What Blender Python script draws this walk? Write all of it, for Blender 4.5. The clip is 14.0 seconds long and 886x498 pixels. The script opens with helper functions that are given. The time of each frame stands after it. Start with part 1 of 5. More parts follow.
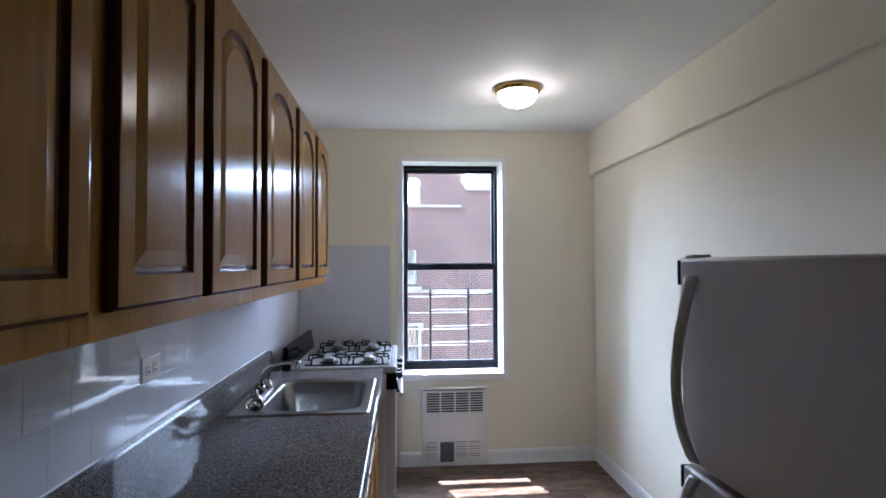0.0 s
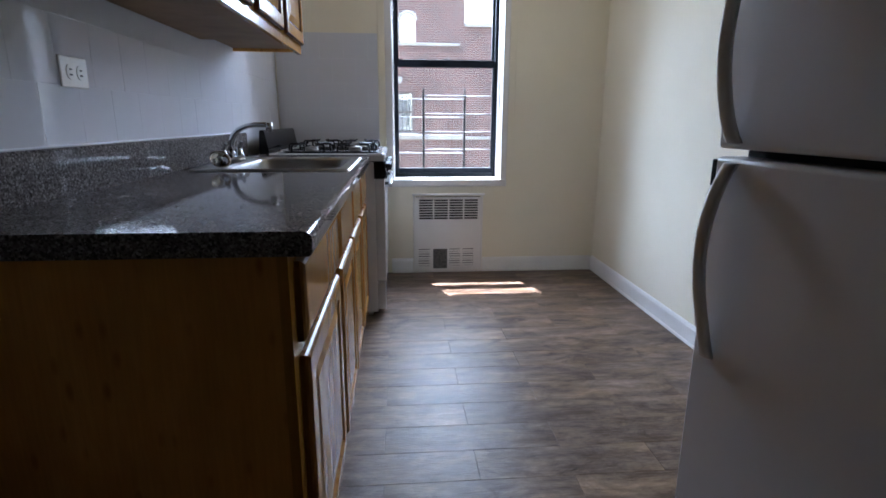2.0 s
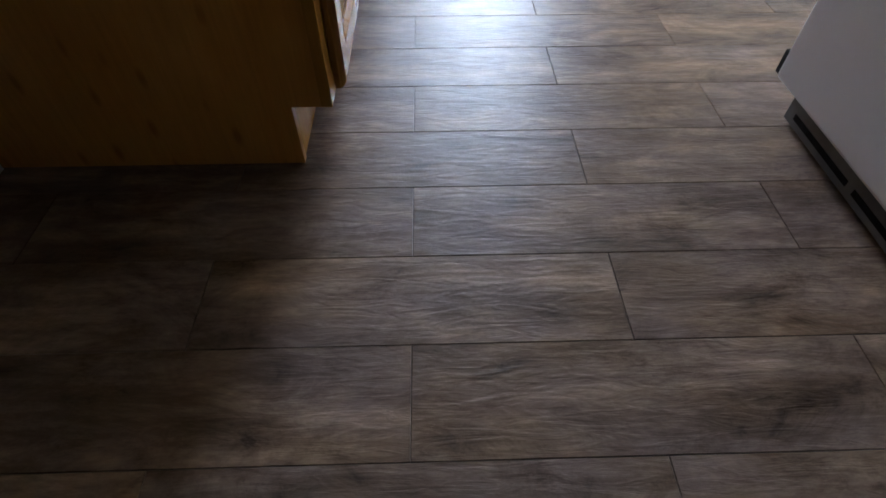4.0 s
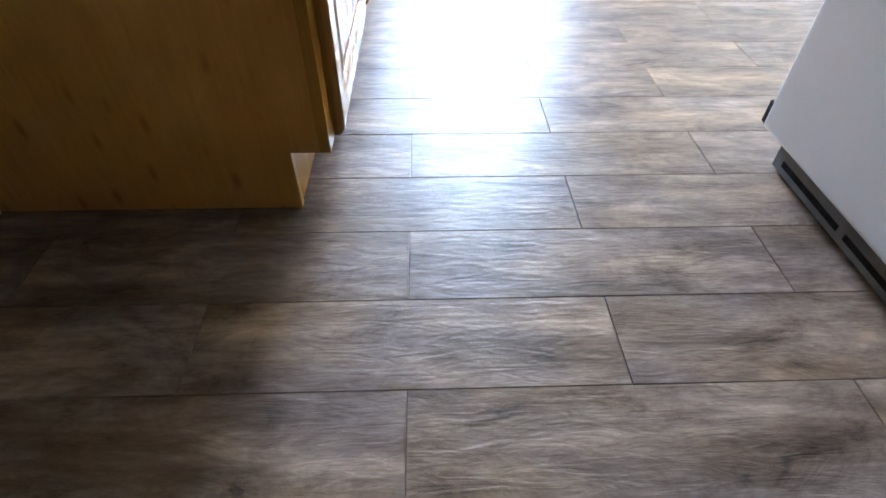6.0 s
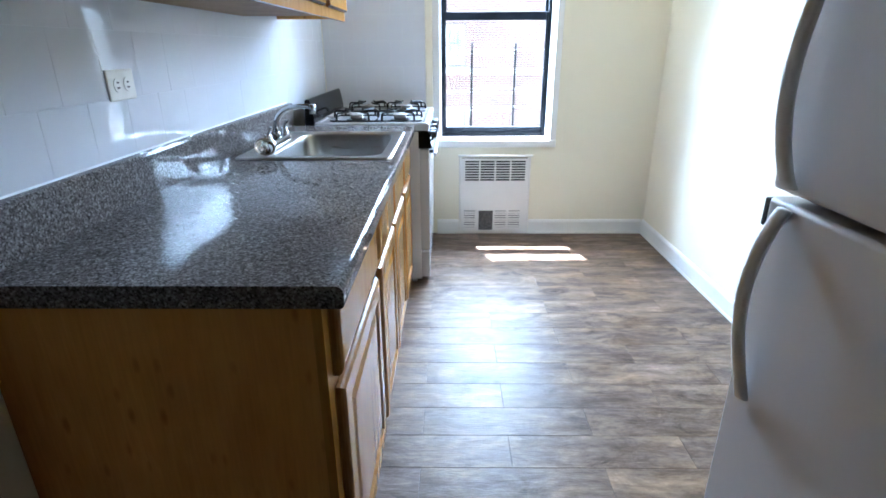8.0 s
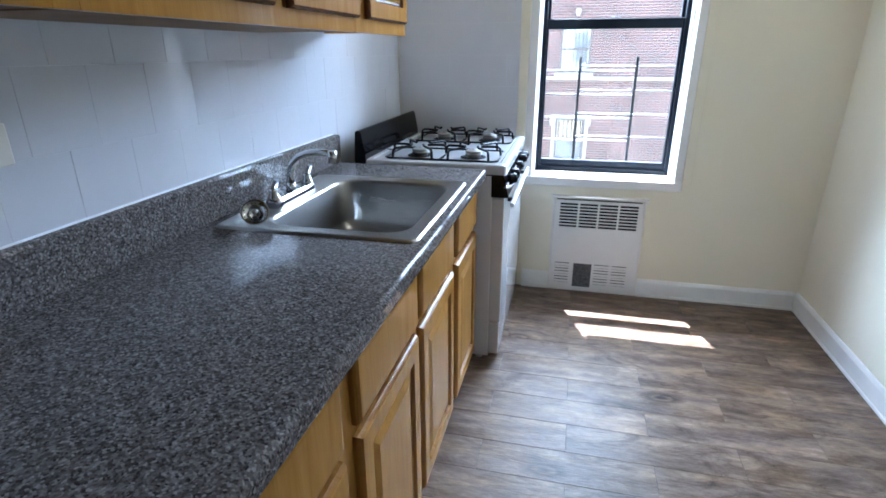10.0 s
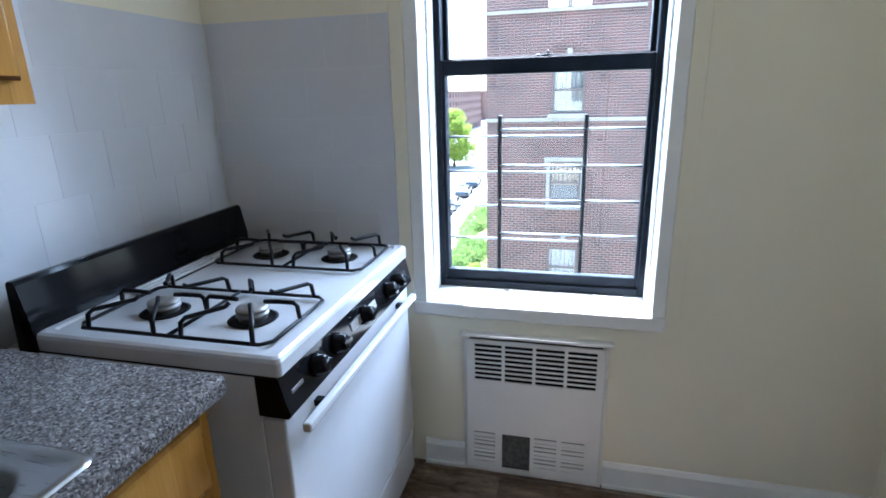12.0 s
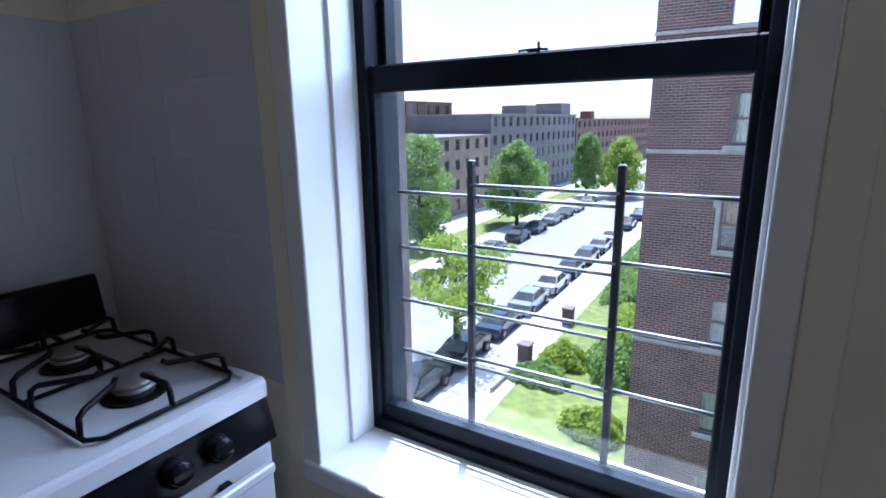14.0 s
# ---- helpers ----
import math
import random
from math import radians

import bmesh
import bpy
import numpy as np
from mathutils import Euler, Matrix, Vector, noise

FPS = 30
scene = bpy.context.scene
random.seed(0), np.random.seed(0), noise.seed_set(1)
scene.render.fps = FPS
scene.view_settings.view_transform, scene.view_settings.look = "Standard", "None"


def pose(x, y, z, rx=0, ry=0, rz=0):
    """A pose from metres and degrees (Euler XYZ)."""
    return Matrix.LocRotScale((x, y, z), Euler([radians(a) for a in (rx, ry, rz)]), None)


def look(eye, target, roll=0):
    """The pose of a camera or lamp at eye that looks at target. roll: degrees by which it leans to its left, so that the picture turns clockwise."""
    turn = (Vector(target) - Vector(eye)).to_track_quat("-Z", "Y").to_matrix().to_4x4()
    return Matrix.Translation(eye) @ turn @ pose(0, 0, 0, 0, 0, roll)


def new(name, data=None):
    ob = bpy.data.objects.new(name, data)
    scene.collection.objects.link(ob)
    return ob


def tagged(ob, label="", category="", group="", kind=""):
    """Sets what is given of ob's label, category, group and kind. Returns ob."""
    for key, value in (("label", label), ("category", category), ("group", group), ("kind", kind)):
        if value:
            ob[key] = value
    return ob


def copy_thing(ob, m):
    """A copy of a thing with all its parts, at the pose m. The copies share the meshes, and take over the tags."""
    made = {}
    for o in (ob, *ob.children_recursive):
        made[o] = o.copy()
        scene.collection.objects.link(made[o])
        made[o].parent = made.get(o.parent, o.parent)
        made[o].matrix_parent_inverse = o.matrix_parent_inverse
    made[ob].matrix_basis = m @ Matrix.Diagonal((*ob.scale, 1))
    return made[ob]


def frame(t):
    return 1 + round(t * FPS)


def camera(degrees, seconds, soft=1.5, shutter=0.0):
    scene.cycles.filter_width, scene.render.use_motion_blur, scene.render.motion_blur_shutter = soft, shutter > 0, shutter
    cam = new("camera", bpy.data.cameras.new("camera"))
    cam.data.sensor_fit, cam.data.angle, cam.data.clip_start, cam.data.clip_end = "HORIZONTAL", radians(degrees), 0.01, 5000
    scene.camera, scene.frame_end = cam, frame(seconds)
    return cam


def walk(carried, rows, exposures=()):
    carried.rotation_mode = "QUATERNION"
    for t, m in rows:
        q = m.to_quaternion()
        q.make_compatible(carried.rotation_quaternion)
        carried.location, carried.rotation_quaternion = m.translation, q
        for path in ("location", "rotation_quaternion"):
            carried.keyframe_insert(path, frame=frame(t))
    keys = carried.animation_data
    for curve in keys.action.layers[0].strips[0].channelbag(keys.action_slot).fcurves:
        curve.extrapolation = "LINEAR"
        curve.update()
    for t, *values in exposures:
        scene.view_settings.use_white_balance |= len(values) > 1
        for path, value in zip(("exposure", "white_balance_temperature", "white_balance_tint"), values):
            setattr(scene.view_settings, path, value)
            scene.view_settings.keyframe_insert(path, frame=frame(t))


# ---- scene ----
cam = camera(80.0, 14.0, soft=1.7)
ROWS = [
    (0, -0.1814, 0.1379, 1.5071, -4.61, 1.56, -0.28),
    (0.5, -0.1780, 0.1482, 1.5003, -8.23, -0.76, -0.30),
    (1, -0.1733, 0.1904, 1.4263, -7.00, -4.68, -0.70),
    (1.5, -0.1612, 0.2696, 1.2794, -6.20, -8.30, 0.11),
    (2, -0.1365, 0.3589, 1.0859, -4.88, -13.65, 0.27),
    (2.3, -0.1364, 0.3857, 0.9647, -4.15, -16.61, 0.42),
    (2.5, -0.1386, 0.3894, 0.8834, -3.54, -19.72, -0.18),
    (3, -0.1501, 0.4459, 0.7426, -4.05, -33.58, 1.28),
    (3.5, -0.1644, 0.4798, 0.6558, -2.36, -44.91, 0.86),
    (3.7, -0.1653, 0.4893, 0.6232, -1.80, -49.66, 0.23),
    (6, -0.1651, 0.4839, 0.6175, -2.38, -44.49, 0.73),
    (6.5, -0.1517, 0.4788, 0.6965, -2.05, -33.55, 0.45),
    (7, -0.1251, 0.4421, 0.8291, -2.21, -24.01, 0.53),
    (7.5, -0.1129, 0.4322, 1.0514, -0.15, -21.72, -0.61),
    (8, -0.1002, 0.4142, 1.2802, 0.77, -20.85, -0.28),
    (8.2, -0.0841, 0.4033, 1.3341, 1.88, -19.86, 1.08),
    (10.3, 0.0379, 1.3294, 1.3563, 13.89, -20.59, -0.54),
    (10.5, 0.0100, 1.4709, 1.3664, 12.51, -18.41, -1.08),
    (11, 0.0816, 1.7453, 1.3709, 16.83, -17.08, -1.11),
    (11.5, 0.2626, 2.0425, 1.3872, 20.00, -17.78, -0.75),
    (12, 0.3371, 2.4116, 1.4007, 14.48, -16.54, -1.59),
    (12.5, 0.4663, 2.7539, 1.3921, 19.02, -16.01, -1.83),
    (13, 0.5474, 3.0642, 1.3940, 19.13, -12.71, 0.10),
    (13.5, 0.5316, 3.2754, 1.3990, 18.74, -11.97, -0.74),
    (14, 0.5889, 3.4064, 1.3932, 31.95, -13.55, -0.84),
]
EXPOSURES = [(0.0, 2.8, 5600, 21), (1.0, 2.63, 5580, 22), (2.0, 2.6, 5790, 19), (2.6, 2.9, 5900, 19), (3.1, 3.0, 6100, 20), (3.5, 3.13, 6180, 19), (3.7, 3.23, 6180, 19), (5.8, 5.0, 5640, 13), (6.7, 4.68, 5540, 12), (8.2, 4.05, 5320, 10), (10.5, 3.25, 5410, 13), (12.0, 2.74, 5370, 13), (13.0, 2.0, 5150, 14), (14.0, 1.12, 5230, 21)]
walk(cam, [(t, pose(x, y, z) @ pose(0, 0, 0, 0, 0, yaw) @ pose(0, 0, 0, 90 + pitch) @ pose(0, 0, 0, 0, 0, roll)) for t, x, y, z, yaw, pitch, roll in ROWS], EXPOSURES)

# ---- light: sky, sun, a fill lamp added for skylight at the window, the ceiling lamp ----
SUN_UP, SUN_SIDE = 66.5, -20.4   # elevation, and bearing from +y towards -x
world = bpy.data.worlds.new("world")
scene.world = world
world.use_nodes = True
wn = world.node_tree.nodes
wn.clear()
sky = wn.new("ShaderNodeTexSky")
sky.sky_type = "NISHITA"
sky.sun_disc = False
sky.sun_elevation = radians(SUN_UP)
sky.sun_rotation = radians(SUN_SIDE)
sky.air_density, sky.dust_density = 1.0, 1.4
bg = wn.new("ShaderNodeBackground")
bg.inputs["Strength"].default_value = 0.15
wo = wn.new("ShaderNodeOutputWorld")
world.node_tree.links.new(sky.outputs[0], bg.inputs["Color"])
world.node_tree.links.new(bg.outputs[0], wo.inputs["Surface"])

sd = bpy.data.lights.new("sun", "SUN")
sd.energy, sd.angle, sd.color = 5.0, radians(0.5), (1.0, 0.97, 0.92)
sun = new("sun", sd)
e, a = radians(SUN_UP), radians(SUN_SIDE)
sun.matrix_world = look((0, 0, 0), (-math.sin(a) * math.cos(e), -math.cos(a) * math.cos(e), -math.sin(e)))

# large area lamp added outdoors as extra sky light, facing the window
ad = bpy.data.lights.new("sky_fill_lamp", "AREA")
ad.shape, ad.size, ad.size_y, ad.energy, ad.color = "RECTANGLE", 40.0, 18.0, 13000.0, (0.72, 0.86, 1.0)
sky_fill_lamp = new("sky_fill_lamp", ad)
sky_fill_lamp.matrix_world = look((0.0, 17.5, 11.6), (0.24, 4.3, 3.0))

pd = bpy.data.lights.new("ceiling_bulb", "POINT")
pd.energy, pd.color, pd.shadow_soft_size = 0.4, (1.0, 0.88, 0.70), 0.05
bulb = new("ceiling_bulb", pd)
bulb.location = (0.495, 3.12, 2.366)


# ---- materials ----
class Mat:
    """A principled material with its node tree at hand."""
    def __init__(self, name, colour=(0.8, 0.8, 0.8, 1), rough=0.5, metal=0.0, spec=0.5, coat=0.0):
        self.m = bpy.data.materials.new(name)
        self.m.use_nodes = True
        self.t = self.m.node_tree
        self.b = self.t.nodes["Principled BSDF"]
        self.set("Base Color", colour)
        self.set("Roughness", rough)
        self.set("Metallic", metal)
        self.set("Specular IOR Level", spec)
        self.set("Coat Weight", coat)
        self.set("Coat Roughness", 0.08)

    def set(self, key, v):
        self.b.inputs[key].default_value = v

    def node(self, kind, **vals):
        n = self.t.nodes.new(kind)
        for k, v in vals.items():
            n.inputs[k].default_value = v
        return n

    def link(self, a, b):
        self.t.links.new(a, b)

    def coords(self, scale=(1, 1, 1), kind="Object", shift=False):
        tc = self.node("ShaderNodeTexCoord")
        mp = self.node("ShaderNodeMapping")
        mp.inputs["Scale"].default_value = scale
        self.link(tc.outputs[kind], mp.inputs["Vector"])
        if shift:
            oi = self.node("ShaderNodeObjectInfo")
            mu = self.node("ShaderNodeVectorMath")
            mu.operation = "MULTIPLY"
            mu.inputs[1].default_value = (37.0, 53.0, 71.0)
            self.link(oi.outputs["Random"], mu.inputs[0])
            self.link(mu.outputs[0], mp.inputs["Location"])
        return mp.outputs[0]

    def noise(self, co, scale, detail=4.0, rough=0.55, dist=0.0):
        n = self.node("ShaderNodeTexNoise", Scale=scale, Detail=detail, Roughness=rough, Distortion=dist)
        self.link(co, n.inputs["Vector"])
        return n.outputs["Fac"]

    def ramp(self, fac, stops):
        n = self.node("ShaderNodeValToRGB")
        cr = n.color_ramp
        while len(cr.elements) < len(stops):
            cr.elements.new(0.5)
        for el, (p, c) in zip(cr.elements, stops):
            el.position, el.color = p, c if len(c) == 4 else (*c, 1)
        self.link(fac, n.inputs["Fac"])
        return n.outputs["Color"]

    def mix(self, a, b, fac, mode="MIX"):
        n = self.node("ShaderNodeMix")
        n.data_type, n.blend_type = "RGBA", mode
        for v, key in ((fac, 0), (a, 6), (b, 7)):
            if hasattr(v, "links") or hasattr(v, "is_linked"):
                self.link(v, n.inputs[key])
            else:
                n.inputs[key].default_value = v
        return n.outputs[2]

    def bump(self, fac, strength=0.2, dist=0.002):
        n = self.node("ShaderNodeBump", Strength=strength, Distance=dist)
        self.link(fac, n.inputs["Height"])
        self.link(n.outputs[0], self.b.inputs["Normal"])

    def colour(self, out):
        self.link(out, self.b.inputs["Base Color"])

    def rough(self, fac, lo, hi):
        n = self.node("ShaderNodeMapRange")
        n.inputs["To Min"].default_value, n.inputs["To Max"].default_value = lo, hi
        self.link(fac, n.inputs["Value"])
        self.link(n.outputs[0], self.b.inputs["Roughness"])


def paint(name, c1, c2, rough=0.6, scale=3.0, bump=0.1, fine=180.0, kind="Object", coat=0.0, spec=0.5):
    m = Mat(name, rough=rough, coat=coat, spec=spec)
    co = m.coords(kind=kind)
    m.colour(m.ramp(m.noise(co, scale, 5), [(0.35, c1), (0.65, c2)]))
    m.bump(m.noise(co, fine, 2), bump, 0.001)
    m.rough(m.noise(co, scale * 2.3, 3), rough * 0.85, min(1, rough * 1.15))
    return m.m


def wood(name, tones, rough=0.35, grain=(14, 14, 1.2), coat=0.06, shift=False, bump=0.06, knots=False):
    m = Mat(name, rough=rough, coat=coat, spec=0.10)
    co = m.coords(grain, shift=shift)
    a = m.noise(co, 2.2, 6, 0.6, 0.7)
    b = m.noise(m.coords((60, 60, 3)), 3.0, 3)
    col = m.ramp(a, [(0.3, tones[0]), (0.55, tones[1]), (0.75, tones[2])])
    fine = m.ramp(b, [(0.3, (0.89, 0.88, 0.86)), (0.7, (1.02, 1.02, 1.02))])
    col = m.mix(col, fine, 1.0, "MULTIPLY")
    if knots:
        v = m.node("ShaderNodeTexVoronoi", Scale=1.0)
        m.link(m.coords((24, 24, 9)), v.inputs["Vector"])
        col = m.mix(col, m.ramp(v.outputs["Distance"], [(0.08, (0.66, 0.58, 0.50)), (0.22, (1, 1, 1))]), 1.0, "MULTIPLY")
        big = m.ramp(m.noise(m.coords((2.5, 2.5, 1.2)), 1.6, 4), [(0.3, (0.86, 0.84, 0.82)), (0.7, (1.06, 1.06, 1.05))])
        col = m.mix(col, big, 1.0, "MULTIPLY")
    m.colour(col)
    m.bump(b, bump, 0.001)
    m.rough(a, rough * 0.8, rough * 1.2)
    return m.m


M_WALL = paint("wall_paint", (0.775, 0.732, 0.59, 1), (0.81, 0.767, 0.63, 1), 0.58, 1.6, 0.12, 90, spec=0.1)
M_CEIL = paint("ceiling_paint", (0.76, 0.75, 0.72, 1), (0.80, 0.79, 0.76, 1), 0.7, 1.2, 0.1, 90)
M_TRIM = paint("white_trim_paint", (0.76, 0.76, 0.74, 1), (0.82, 0.82, 0.80, 1), 0.32, 4, 0.1, 60)
M_TILE = paint("glazed_white_tile", (0.60, 0.612, 0.65, 1), (0.64, 0.652, 0.69, 1), 0.055, 2, 0.012, 14, spec=0.17)
M_GROUT = paint("white_grout", (0.76, 0.79, 0.84, 1), (0.82, 0.84, 0.88, 1), 0.7, 9, 0.2, 200)
M_FGROUT = paint("floor_joint", (0.09, 0.07, 0.055, 1), (0.14, 0.11, 0.09, 1), 0.75, 9, 0.2, 200)
MAPLE = ((0.340, 0.163, 0.030, 1), (0.400, 0.200, 0.040, 1), (0.450, 0.236, 0.054, 1))
M_MAPLE = wood("varnished_maple", MAPLE, 0.17, coat=0.03)
M_PANEL = wood("maple_side_panel", ((0.54, 0.255, 0.056, 1), (0.60, 0.295, 0.072, 1), (0.66, 0.335, 0.092, 1)), 0.36, (5, 5, 1.5), knots=True)
# dark glaze line of the arch, also shade painted on the wall doors' edges
M_GLAZE_SHADE = wood("glaze_and_edge_shade", ((0.085, 0.032, 0.010, 1), (0.125, 0.050, 0.016, 1), (0.17, 0.072, 0.024, 1)), 0.24)
# darker copy of the maple: shade coloured into base-front edges and grooves
M_EDGE_SHADE = wood("maple_edge_shade", ((0.25, 0.11, 0.02, 1), (0.31, 0.145, 0.028, 1), (0.36, 0.175, 0.036, 1)), 0.28)
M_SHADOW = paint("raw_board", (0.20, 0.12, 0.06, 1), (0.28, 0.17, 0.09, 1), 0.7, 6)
M_WHITE = paint("white_enamel", (0.47, 0.47, 0.48, 1), (0.52, 0.52, 0.53, 1), 0.16, 2, 0.02, 30, coat=0.3)
M_FRIDGE = paint("white_appliance_paint", (0.57, 0.555, 0.545, 1), (0.61, 0.595, 0.585, 1), 0.30, 2, 0.25, 420)
M_HANDLE = paint("ivory_plastic", (0.70, 0.69, 0.67, 1), (0.76, 0.75, 0.73, 1), 0.4, 6)
M_BLACK = paint("black_glossy_enamel", (0.005, 0.005, 0.006, 1), (0.009, 0.009, 0.010, 1), 0.09, 5, 0.02, 40, spec=0.13)
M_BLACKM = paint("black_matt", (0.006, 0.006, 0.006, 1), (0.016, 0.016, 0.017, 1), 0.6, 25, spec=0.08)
M_IRON = paint("black_grate_enamel", (0.004, 0.004, 0.005, 1), (0.012, 0.012, 0.014, 1), 0.35, 40, 0.3, 300, spec=0.12)
M_FRAME = paint("dark_bronze_aluminium", (0.008, 0.011, 0.016, 1), (0.016, 0.020, 0.027, 1), 0.46, 8, 0.05, 100, spec=0.08)
M_GUARD = paint("painted_guard_steel", (0.02, 0.02, 0.022, 1), (0.045, 0.045, 0.048, 1), 0.35, 20, 0.1, 100)
M_RADI = paint("white_convector_enamel", (0.74, 0.73, 0.71, 1), (0.79, 0.78, 0.76, 1), 0.38, 4, 0.05, 80)
M_SOCKET = paint("ivory_socket_plastic", (0.70, 0.68, 0.62, 1), (0.76, 0.74, 0.68, 1), 0.35, 8)
M_BRASS = Mat("polished_brass", (0.62, 0.44, 0.16, 1), 0.18, 1.0).m
M_CHROME = Mat("chrome", (0.50, 0.51, 0.53, 1), 0.08, 1.0).m
M_ALU = Mat("brushed_burner_aluminium", (0.30, 0.285, 0.27, 1), 0.5, 0.9).m


def steel():
    m = Mat("brushed_stainless_steel", (0.36, 0.35, 0.335, 1), 0.27, 1.0)
    co = m.coords((4, 180, 180))
    n = m.noise(co, 3, 3)
    m.rough(n, 0.24, 0.34)
    m.bump(n, 0.012, 0.0004)
    return m.m


M_STEEL = steel()
M_BRICKJ = paint("weathered_brick", (0.07, 0.052, 0.047, 1), (0.12, 0.09, 0.08, 1), 0.85, 9, 0.4, 60)


def granite():
    m = Mat("speckled_grey_laminate", rough=0.12, spec=0.06)
    co = m.coords()
    v = m.node("ShaderNodeTexVoronoi", Scale=280.0)
    m.link(co, v.inputs["Vector"])
    sep = m.node("ShaderNodeSeparateColor")
    m.link(v.outputs["Color"], sep.inputs[0])
    col = m.ramp(sep.outputs[0], [(0.0, (0.036, 0.033, 0.033)), (0.22, (0.086, 0.079, 0.076)), (0.5, (0.138, 0.128, 0.124)), (0.78, (0.188, 0.176, 0.171)), (1.0, (0.31, 0.298, 0.292))])
    col2 = m.ramp(m.noise(co, 110, 4, 0.7), [(0.36, (0.58, 0.55, 0.53)), (0.60, (1.12, 1.10, 1.09))])
    m.colour(m.mix(col, col2, 1.0, "MULTIPLY"))
    m.rough(m.noise(co, 8, 3), 0.04, 0.075)
    return m.m


M_GRANITE = granite()


def plank_mat():
    """Printed rustic oak: streaks along the plank, dark knots, pale worn patches."""
    m = Mat("wood_look_floor_plank", rough=0.38, spec=0.16)
    a = m.noise(m.coords((2.4, 10, 1), shift=True), 2.2, 10, 0.8, 0.35)
    b = m.noise(m.coords((3.5, 42, 1), shift=True), 2.6, 7, 0.7, 0.6)
    c = m.noise(m.coords((1, 1.9, 1), shift=True), 5.5, 10, 0.78, 0.7)
    w = m.noise(m.coords((6, 30, 1), shift=True), 2.2, 4, 0.55, 1.2)
    d = m.noise(m.coords((1.0, 1.4, 1), kind="Generated", shift=True), 1.7, 4, 0.6)
    col = m.ramp(a, [(0.28, (0.082, 0.058, 0.043)), (0.43, (0.144, 0.110, 0.084)), (0.55, (0.206, 0.164, 0.128)), (0.72, (0.29, 0.238, 0.192))])
    fine = m.ramp(b, [(0.32, (0.87, 0.86, 0.85)), (0.58, (1.04, 1.04, 1.04))])
    blot = m.ramp(c, [(0.33, (0.28, 0.25, 0.225)), (0.44, (0.75, 0.725, 0.695)), (0.55, (1.04, 1.03, 1.01)), (0.68, (1.38, 1.35, 1.29))])
    big = m.ramp(d, [(0.35, (0.64, 0.62, 0.60)), (0.65, (1.26, 1.24, 1.20))])
    kn = m.node("ShaderNodeTexVoronoi", Scale=1.0)
    m.link(m.coords((1.9, 4.2, 1), shift=True), kn.inputs["Vector"])
    knot = m.ramp(kn.outputs["Distance"], [(0.03, (0.26, 0.22, 0.20)), (0.07, (0.8, 0.77, 0.74)), (0.10, (0.34, 0.30, 0.27)), (0.20, (1.0, 1.0, 1.0))])
    oi = m.node("ShaderNodeObjectInfo")
    tone = m.ramp(oi.outputs["Random"], [(0.0, (0.87, 0.80, 0.78)), (0.5, (1.02, 0.955, 0.94)), (1.0, (1.14, 1.06, 1.03))])
    out = m.mix(col, fine, 1.0, "MULTIPLY")
    hue = m.ramp(m.noise(m.coords((1.3, 2.6, 1), shift=True), 3.0, 5, 0.6), [(0.36, (0.96, 0.985, 1.10)), (0.5, (1.0, 1.0, 1.0)), (0.64, (1.05, 1.0, 0.88))])
    for layer in (blot, big, knot, tone, hue):
        out = m.mix(out, layer, 1.0, "MULTIPLY")
    m.colour(out)
    m.bump(m.mix(b, w, 0.75), 0.75, 0.0032)
    m.rough(c, 0.30, 0.44)
    return m.m


M_PLANK = plank_mat()


def glass():
    m = bpy.data.materials.new("window_glass")
    m.use_nodes = True
    t = m.node_tree
    t.nodes.clear()
    o = t.nodes.new("ShaderNodeOutputMaterial")
    mx = t.nodes.new("ShaderNodeMixShader")
    tr = t.nodes.new("ShaderNodeBsdfTransparent")
    tr.inputs[0].default_value = (0.95, 0.97, 0.96, 1)
    gl = t.nodes.new("ShaderNodeBsdfGlossy")
    gl.inputs["Roughness"].default_value = 0.02
    fr = t.nodes.new("ShaderNodeLayerWeight")
    fr.inputs["Blend"].default_value = 0.5
    pw = t.nodes.new("ShaderNodeMath")
    pw.operation = "POWER"
    pw.inputs[1].default_value = 5.0
    sc = t.nodes.new("ShaderNodeMath")
    sc.operation = "MULTIPLY_ADD"
    sc.inputs[1].default_value, sc.inputs[2].default_value = 0.94, 0.04
    t.links.new(fr.outputs["Facing"], pw.inputs[0])
    t.links.new(pw.outputs[0], sc.inputs[0])
    t.links.new(sc.outputs[0], mx.inputs[0])
    t.links.new(tr.outputs[0], mx.inputs[1])
    t.links.new(gl.outputs[0], mx.inputs[2])
    t.links.new(mx.outputs[0], o.inputs[0])
    return m


M_GLASS = glass()


def glow(name, colour, strength):
    m = Mat(name, colour, 0.3)
    m.set("Emission Color", colour)
    m.set("Emission Strength", strength)
    return m.m


M_DOME = glow("lit_opal_glass", (1.0, 0.93, 0.80, 1), 1.1)


# ---- mesh helpers ----
def box(bm, lo, hi, bev=0.0, seg=1, mi=0):
    lo, hi = Vector(lo), Vector(hi)
    r = bmesh.ops.create_cube(bm, size=1, matrix=Matrix.Translation((lo + hi) / 2) @ Matrix.Diagonal((*(hi - lo), 1)))
    fs = {f for v in r["verts"] for f in v.link_faces}
    for f in fs:
        f.material_index = mi
    if bev:
        es = {e for v in r["verts"] for e in v.link_edges}
        out = bmesh.ops.bevel(bm, geom=list(es), offset=bev, segments=seg, profile=0.5, affect="EDGES")
        for f in out["faces"]:
            f.material_index = mi
            f.smooth = seg > 1


